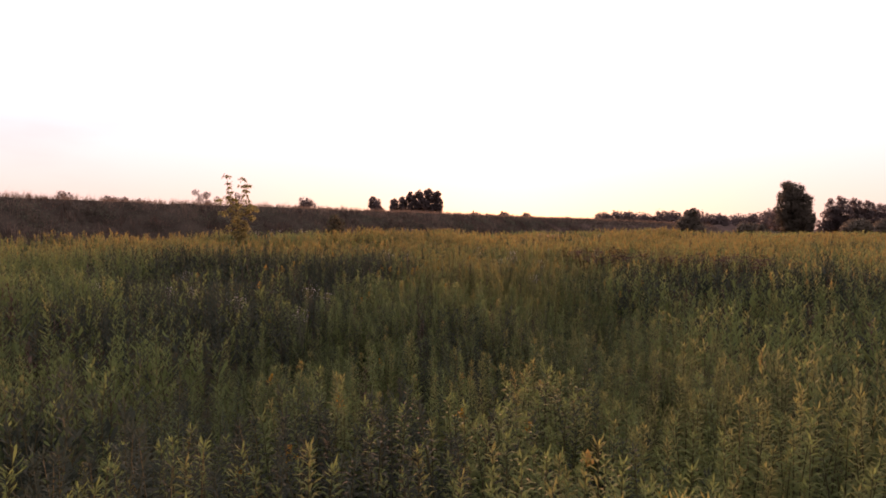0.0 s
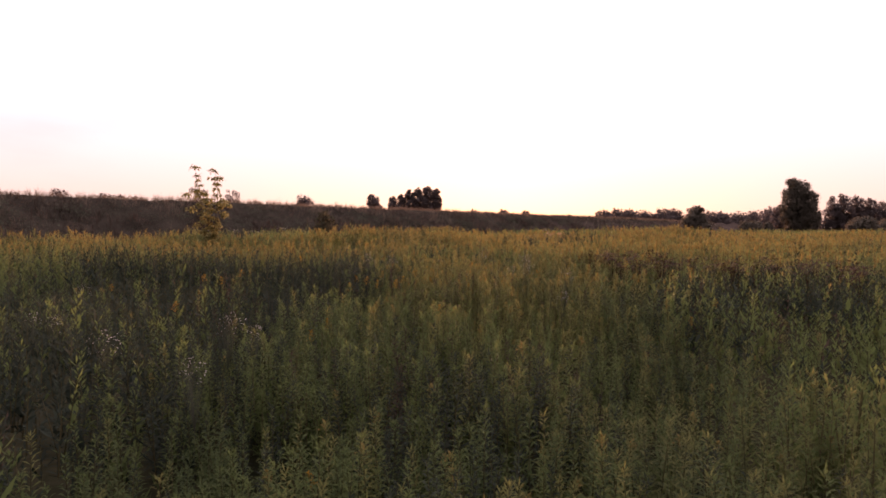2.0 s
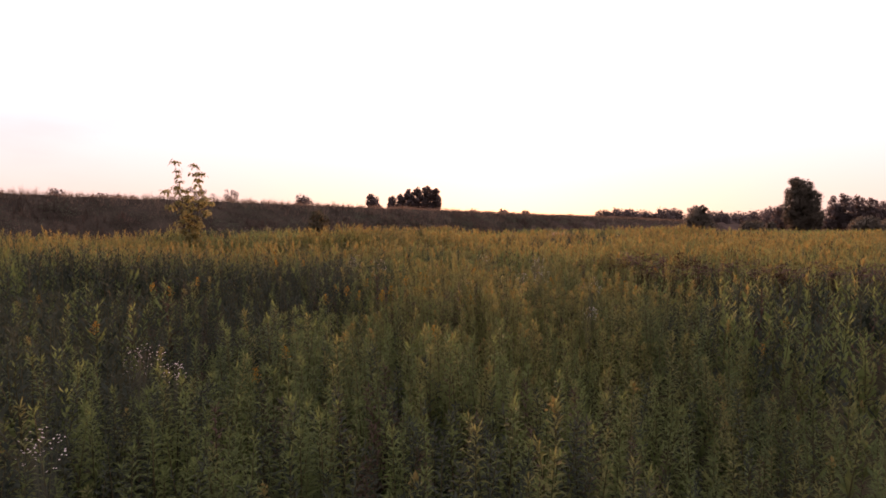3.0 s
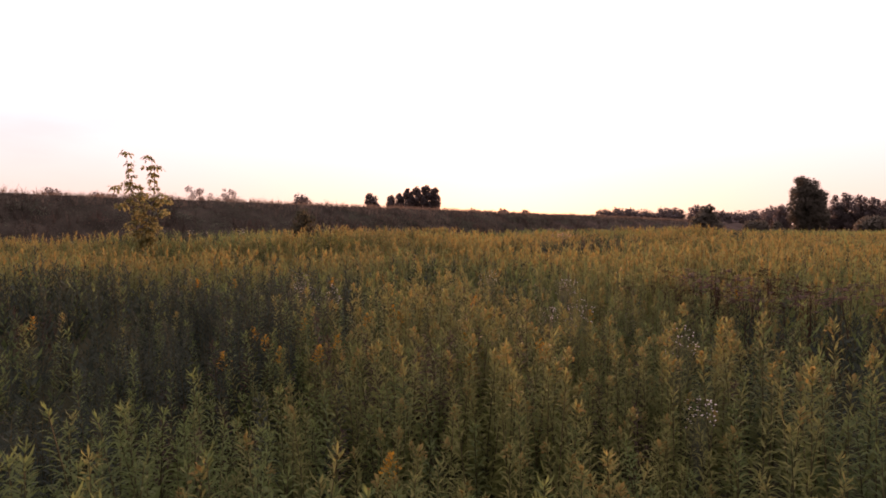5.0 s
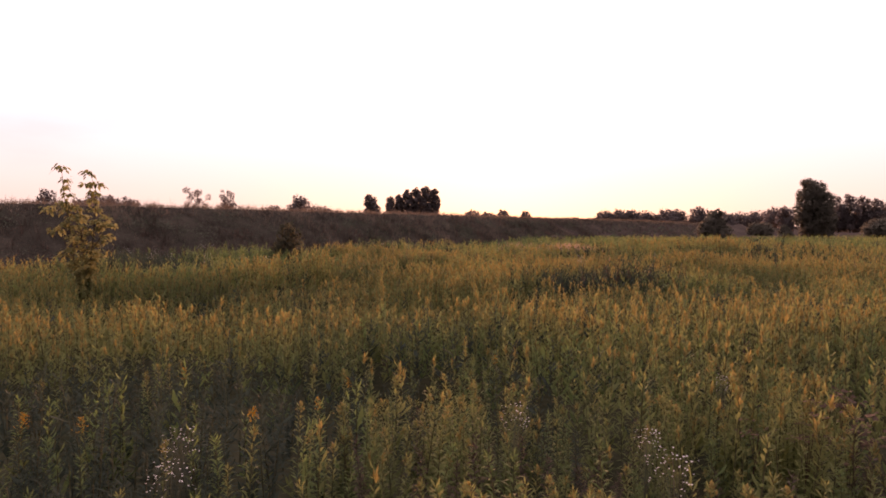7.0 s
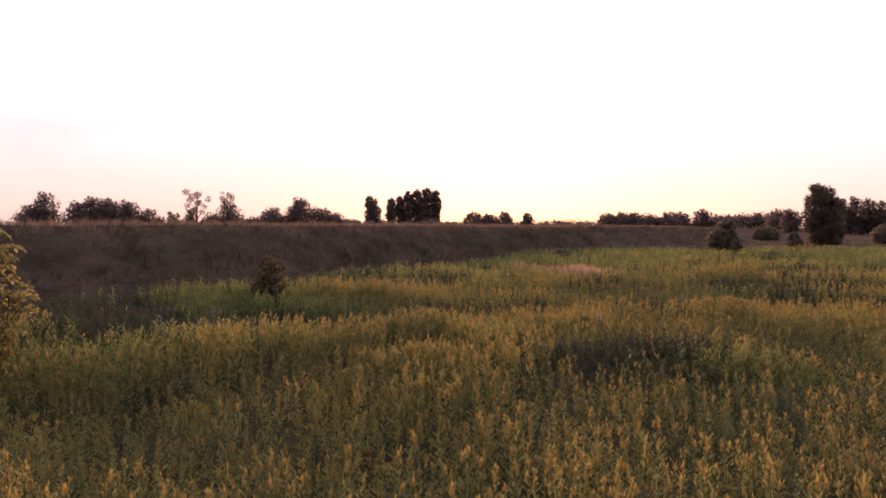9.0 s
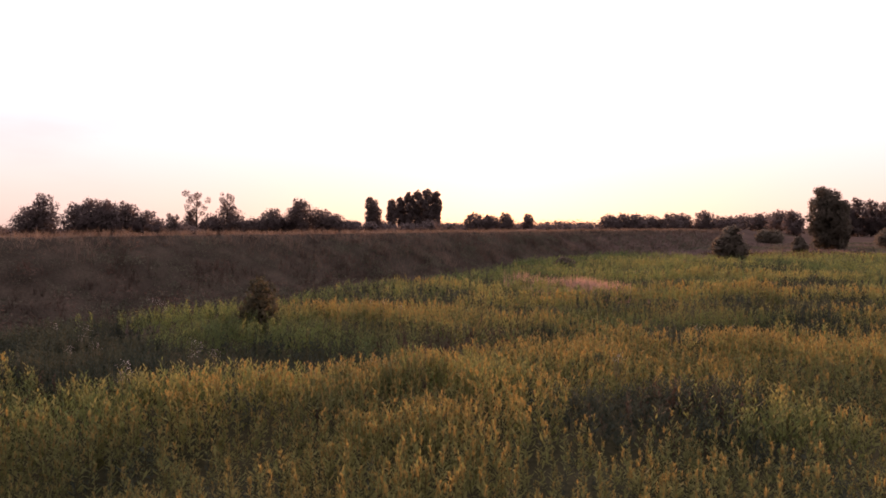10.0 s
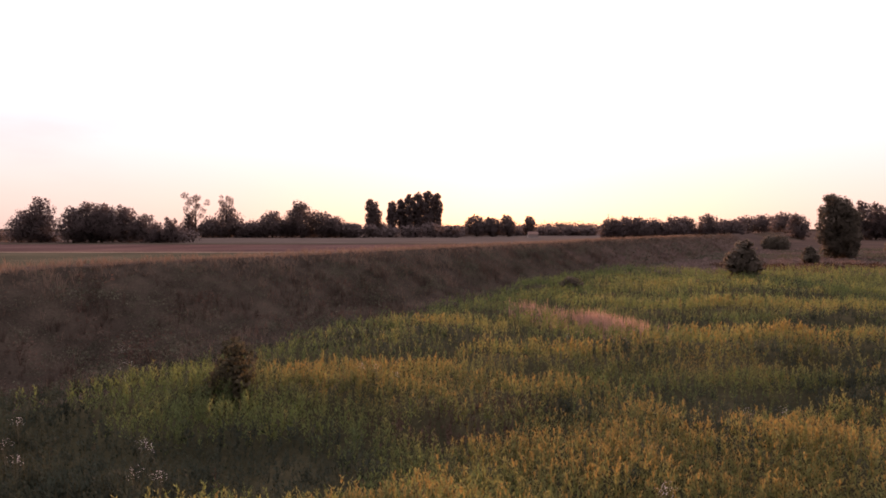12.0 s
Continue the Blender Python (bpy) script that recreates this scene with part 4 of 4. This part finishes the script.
# ---------------------------------------------------------------- young tree
def sapling(x, y):
    """Two bare leaders with drooping leaf clusters over a bushy lower crown."""
    r = np.random.default_rng(5)
    z = float(ground_z(x, y))
    top = tagged(new("young_tree"), "slender young tree with two leafy leading shoots", "tree")
    top.location = (x, y, z)
    wood, lv = Shape(), Shape()

    def cluster(c, wide, n, droop=1.0):
        """Pinnate leaves that hang like a small umbrella from c."""
        for k in range(n):
            a = k * 2.4 + r.uniform(-0.5, 0.5)
            d = np.array((math.cos(a), math.sin(a), 0))
            side = np.array((-math.sin(a), math.cos(a), r.uniform(-0.4, 0.4)))
            reach = wide * r.uniform(0.2, 1.0)
            b = c + d * reach * 0.75 + np.array((0, 0, 0.10 * droop - 0.32 * reach * droop + r.normal(0, 0.05)))
            l = r.uniform(0.12, 0.20)
            tip = b + d * l * 0.6 + np.array((0, 0, -l * r.uniform(0.2, 0.9) * droop))
            lv.ribbon([b, (b + tip) / 2 + np.array((0, 0, 0.02)), tip], [l * 0.25, l * 0.62, l * 0.1], side)
    left = [(0.05, 0, -0.1), (-0.10, 0, 2.2 - z), (-0.42, 0.05, 4.3 - z), (-0.50, 0, 5.1 - z), (-0.57, 0, 6.05 - z)]
    right = [(0.10, 0, 0.0), (0.22, 0.1, 2.4 - z), (0.50, 0, 4.3 - z), (0.52, 0.05, 5.3 - z), (0.34, 0.05, 5.88 - z)]
    wood.tube(left, [0.026, 0.021, 0.016, 0.011, 0.005], 6)
    wood.tube(right, [0.024, 0.020, 0.016, 0.011, 0.005], 6)
    for dx, zz, wide, n in ((-0.57, 5.98, 0.30, 30), (-0.50, 5.58, 0.24, 22), (-0.44, 5.33, 0.17, 14), (-0.42, 5.10, 0.26, 30), (-0.50, 4.82, 0.28, 34), (-0.46, 4.60, 0.24, 24),
                            (0.34, 5.80, 0.30, 32), (0.18, 5.42, 0.24, 20), (0.60, 5.46, 0.38, 46), (0.48, 5.16, 0.28, 34), (0.50, 4.88, 0.22, 26), (0.54, 4.62, 0.28, 34)):
        cluster(np.array((dx, r.normal(0, 0.06), zz - z)), wide, n)
    for dx, zz, wide, n in ((-1.02, 4.62, 0.30, 34), (0.98, 4.12, 0.30, 44), (-0.80, 3.95, 0.32, 40), (-0.15, 4.66, 0.30, 46), (0.02, 4.4, 0.34, 46)):
        wood.tube([(dx * 0.25, 0, zz - z - 1.0), (dx * 0.7, 0.05, zz - z - 0.35), (dx, 0, zz - z)], [0.014, 0.010, 0.005], 4)
        cluster(np.array((dx, 0, zz - z)), wide, n)
    for k in range(52):
        # lower twigs, shorter toward the foot
        a, zz = k * 2.4, 1.9 + 2.5 * (k / 51)
        l = (0.22 + 0.55 * smooth(zz, 2.0, 3.9)) * r.uniform(0.25, 1.1)
        end = np.array((0.14 + math.cos(a) * l, math.sin(a) * l * 0.8, zz - z))
        wood.tube([(0.05, 0, zz - z - 0.5), tuple(end * np.array((0.6, 0.6, 1)) - np.array((0, 0, 0.18))), tuple(end)], [0.010, 0.008, 0.004], 4)
        cluster(end, r.uniform(0.18, 0.30), int(r.integers(20, 34)), 0.8)
    part("trunk", wood.mesh("trunk", [M_BARK], True), top)
    part("crown", lv.mesh("crown", [M_SAPLING]), top, "yellow-green leaf clusters")


sapling(-11.55, 33.7)


# ---------------------------------------------------------------- single tall stalks in the meadow
def goldenrod_plant(k):
    """A tall stalk in three parts: stem, leaves and flowering top."""
    r = np.random.default_rng(60 + k)
    bloom = (0.0, 0.5, 0.9, 1.0, 0.7)[k]
    v, q, m = goldenrod_shape(r, 0, bloom, 1.45, full=2.0 if k in (2, 3) else 1.0).arrays()
    top = tagged(new("goldenrod_plant"), ("tall leafy green goldenrod stalk not yet in flower", "tall goldenrod stalk with a budding yellow top", "tall goldenrod stalk with an ochre flower plume", "tall goldenrod stalk with a full orange-yellow plume", "tall goldenrod stalk with a dull yellow plume")[k], "wildflower", "tall goldenrod in the meadow")
    for name, mat, number in (("stem", M_STEM, 1), ("foliage", M_LEAF, 0), ("young_foliage", M_YOUNG if k else M_GREEN, 3), ("flower_plume", M_PLUME_BRIGHT if k in (2, 3) else M_PLUME, 2)):
        rows = q[m == number]
        if len(rows):
            used, inv = np.unique(rows, return_inverse=True)
            tagged(part(name, mesh_from(name, v[used], inv.reshape(-1, 4), [mat]), top), kind="" if name == "stem" else "stuff")
    return top


r = np.random.default_rng(77)
kinds = [goldenrod_plant(k) for k in range(5)]
# stalks whose plumes are fully out, in loose company on the middle of the way
IN_BLOOM = [(-3.83, 19.55), (-2.95, 19.47), (-1.16, 15.65), (-0.82, 15.7), (-0.66, 15.32), (-0.79, 15.28), (-1.25, 15.22), (-1.06, 15.21), (-0.26, 15.55), (-0.21, 16.76), (-0.48, 16.48), (0.01, 16.54), (0.25, 15.17), (-1.15, 16.23), (0.88, 17.55), (0.89, 15.85), (1.44, 15.37), (3.08, 16.11), (4.55, 18.3)]
count = 0
while count < 250:
    y = float(r.uniform(2.5, 26))
    x = float(r.uniform(-1, 1) * (1.2 + 0.42 * y))
    if 5 <= count < 5 + len(IN_BLOOM):
        x, y = IN_BLOOM[count - 5]
    k = 2 + count % 2 if 5 <= count < 5 + len(IN_BLOOM) else int(r.choice(5, p=(0.55, 0.2, 0.05, 0.03, 0.17)) if y < 11 else r.choice(5, p=(0.3, 0.25, 0.1, 0.1, 0.25)))
    h = float(r.uniform(0.85, 1.05)) * (0.9 if y < 11 else 1.0) if count > 4 + len(IN_BLOOM) else 1.0
    m = pose(x, y, float(ground_z(x, y)) - 0.03, r.normal(0, 4), r.normal(0, 4), r.uniform(0, 360)) @ Matrix.Diagonal((h, h, h, 1))
    if count < 5:
        kinds[count].matrix_basis = m
    else:
        copy_thing(kinds[k], m @ Matrix.Diagonal(tuple(1 / c for c in kinds[k].scale) + (1,)))
    count += 1


# ---------------------------------------------------------------- white asters and dried umbels
def aster_clump(k, heads, height, reach, size=0.0084):
    """Thin forking stalks that carry many small white flower heads."""
    r = np.random.default_rng(90 + k)
    stalk, petals = Shape(), Shape()
    base = [(0, 0, 0), (r.normal(0, 0.03), r.normal(0, 0.03), height * 0.55)]
    stalk.tube(base, [0.006, 0.004], 4)
    for i in range(heads):
        a, l = r.uniform(0, 2 * math.pi), reach * math.sqrt(r.uniform(0.05, 1))
        tip = np.array((math.cos(a) * l, math.sin(a) * l, height * r.uniform(0.90, 1.04) - 0.5 * l))
        mid = np.array(base[1]) + (tip - np.array(base[1])) * 0.5 + np.array((0, 0, -0.03))
        stalk.ribbon([base[1], mid, tip], [0.003, 0.0022, 0.0016], (math.sin(a), -math.cos(a), 0))
        s_ = size * r.uniform(0.7, 1.3)
        for j in range(3):
            b = j * math.pi / 3 + a
            u, v = np.array((math.cos(b), math.sin(b), 0.25)) * s_, np.array((-math.sin(b), math.cos(b), 0)) * s_ * 0.6
            petals.quad(tuple(tip - u), tuple(tip - v), tuple(tip + u), tuple(tip + v))
    top = tagged(new("white_aster"), "loose clump of small white asters above the goldenrod", "wildflower", "white asters")
    tagged(part("stalk", stalk.mesh("stalk", [M_WEED_GREEN]), top), kind="stuff")
    tagged(part("flower_head", petals.mesh("flower_head", [M_WHITE]), top, "many small white flower heads"), kind="stuff")
    return top


asters = [aster_clump(0, 52, 1.62, 0.15), aster_clump(1, 48, 1.5, 0.12), aster_clump(2, 60, 1.6, 0.19), aster_clump(3, 32, 1.72, 0.22, 0.0135)]
SPOTS = [(-2.3, 9.6), (-2.16, 11.1), (-2.5, 11.3), (-6.1, 14.2), (-5.6, 12.2), (-1.6, 18.2), (-1.0, 17.0), (1.6, 16.7), (1.85, 16.4), (2.4, 14.9), (2.1, 13.8), (2.1, 18.1), (1.1, 19.3),
         (-4.9, 11.6), (-3.6, 10.4), (-7.6, 13.0), (3.6, 20.5), (-15, 52.4), (-13.8, 50.5), (6.3, 39.3), (6.6, 39.8), (12.2, 46.6), (8.3, 61.6), (14.0, 47.5), (-8.4, 36.5), (-9.0, 37.5), (-16.0, 45.0), (-12.5, 40.5), (-16.0, 54.7), (-15.4, 54.2), (-12.1, 41.4), (-8.3, 41.0), (-7.4, 40.5), (-2.6, 52.0), (-3.4, 52.4), (-1.7, 51.3), (-20.2, 62.1), (-19.3, 60.9), (-9.7, 44.0), (-9.2, 43.4), (-13.2, 42.6), (-14.3, 44.6), (-1.7, 18.6), (2.2, 18.9)]
r = np.random.default_rng(91)
for k, (x, y) in enumerate(SPOTS):
    h = float(r.uniform(0.90, 1.0)) * (1.0 if y < 30 else 1.15)
    m = pose(x, y, float(ground_z(x, y)) - 0.03, 0, 0, r.uniform(0, 360)) @ Matrix.Diagonal((h, h, h, 1))
    if k < 3 or k == 17:
        asters[min(k, 3)].matrix_basis = m
    else:
        a = asters[k % 3 if y < 30 else 3]
        copy_thing(a, m @ Matrix.Diagonal(tuple(1 / c for c in a.scale) + (1,)))


def dried_umbel(k):
    """A dead stalk with flat dark-brown flower heads."""
    r = np.random.default_rng(120 + k)
    stalk, heads = Shape(), Shape()
    stalk.tube([(0, 0, 0), (0.02, 0, 0.8), (0.0, 0.02, 1.35)], [0.009, 0.007, 0.004], 4)
    for i in range(7):
        a, l = r.uniform(0, 2 * math.pi), r.uniform(0.05, 0.24)
        tip = np.array((math.cos(a) * l, math.sin(a) * l, r.uniform(1.25, 1.5)))
        stalk.ribbon([(0, 0.01, 1.0), tuple(tip * 0.5 + np.array((0, 0, 0.55))), tuple(tip)], [0.006, 0.004, 0.004], (math.sin(a), -math.cos(a), 0))
        for j in range(9):
            c = tip + np.array((r.normal(0, 0.045), r.normal(0, 0.045), r.normal(0, 0.012)))
            b, s_ = r.uniform(0, math.pi), r.uniform(0.015, 0.028)
            u, v = np.array((math.cos(b), math.sin(b), 0.3)) * s_, np.array((-math.sin(b), math.cos(b), 0.2)) * s_
            heads.quad(tuple(c - u), tuple(c - v), tuple(c + u), tuple(c + v))
    top = tagged(new("dried_umbel"), "dead stalk with flat dark-brown flower heads", "wildflower", "dried umbels among goldenrod")
    tagged(part("stalk", stalk.mesh("stalk", [M_BROWN]), top), kind="stuff")
    tagged(part("flower_head", heads.mesh("flower_head", [M_BROWN]), top), kind="stuff")
    return top


umbels = [dried_umbel(k) for k in range(3)]
for k in range(80):
    f = float(r.uniform(0, 1))
    x, y = 3.6 + 6.0 * f + float(r.normal(0, 0.4)), 19.0 - 2.6 * f + float(r.normal(0, 0.6))
    h = float(r.uniform(0.95, 1.12))
    m = pose(x, y, float(ground_z(x, y)) - 0.03, r.normal(0, 4), r.normal(0, 4), r.uniform(0, 360)) @ Matrix.Diagonal((h, h, h, 1))
    if k < 3:
        umbels[k].matrix_basis = m
    else:
        a = umbels[k % 3]
        copy_thing(a, m @ Matrix.Diagonal(tuple(1 / c for c in a.scale) + (1,)))
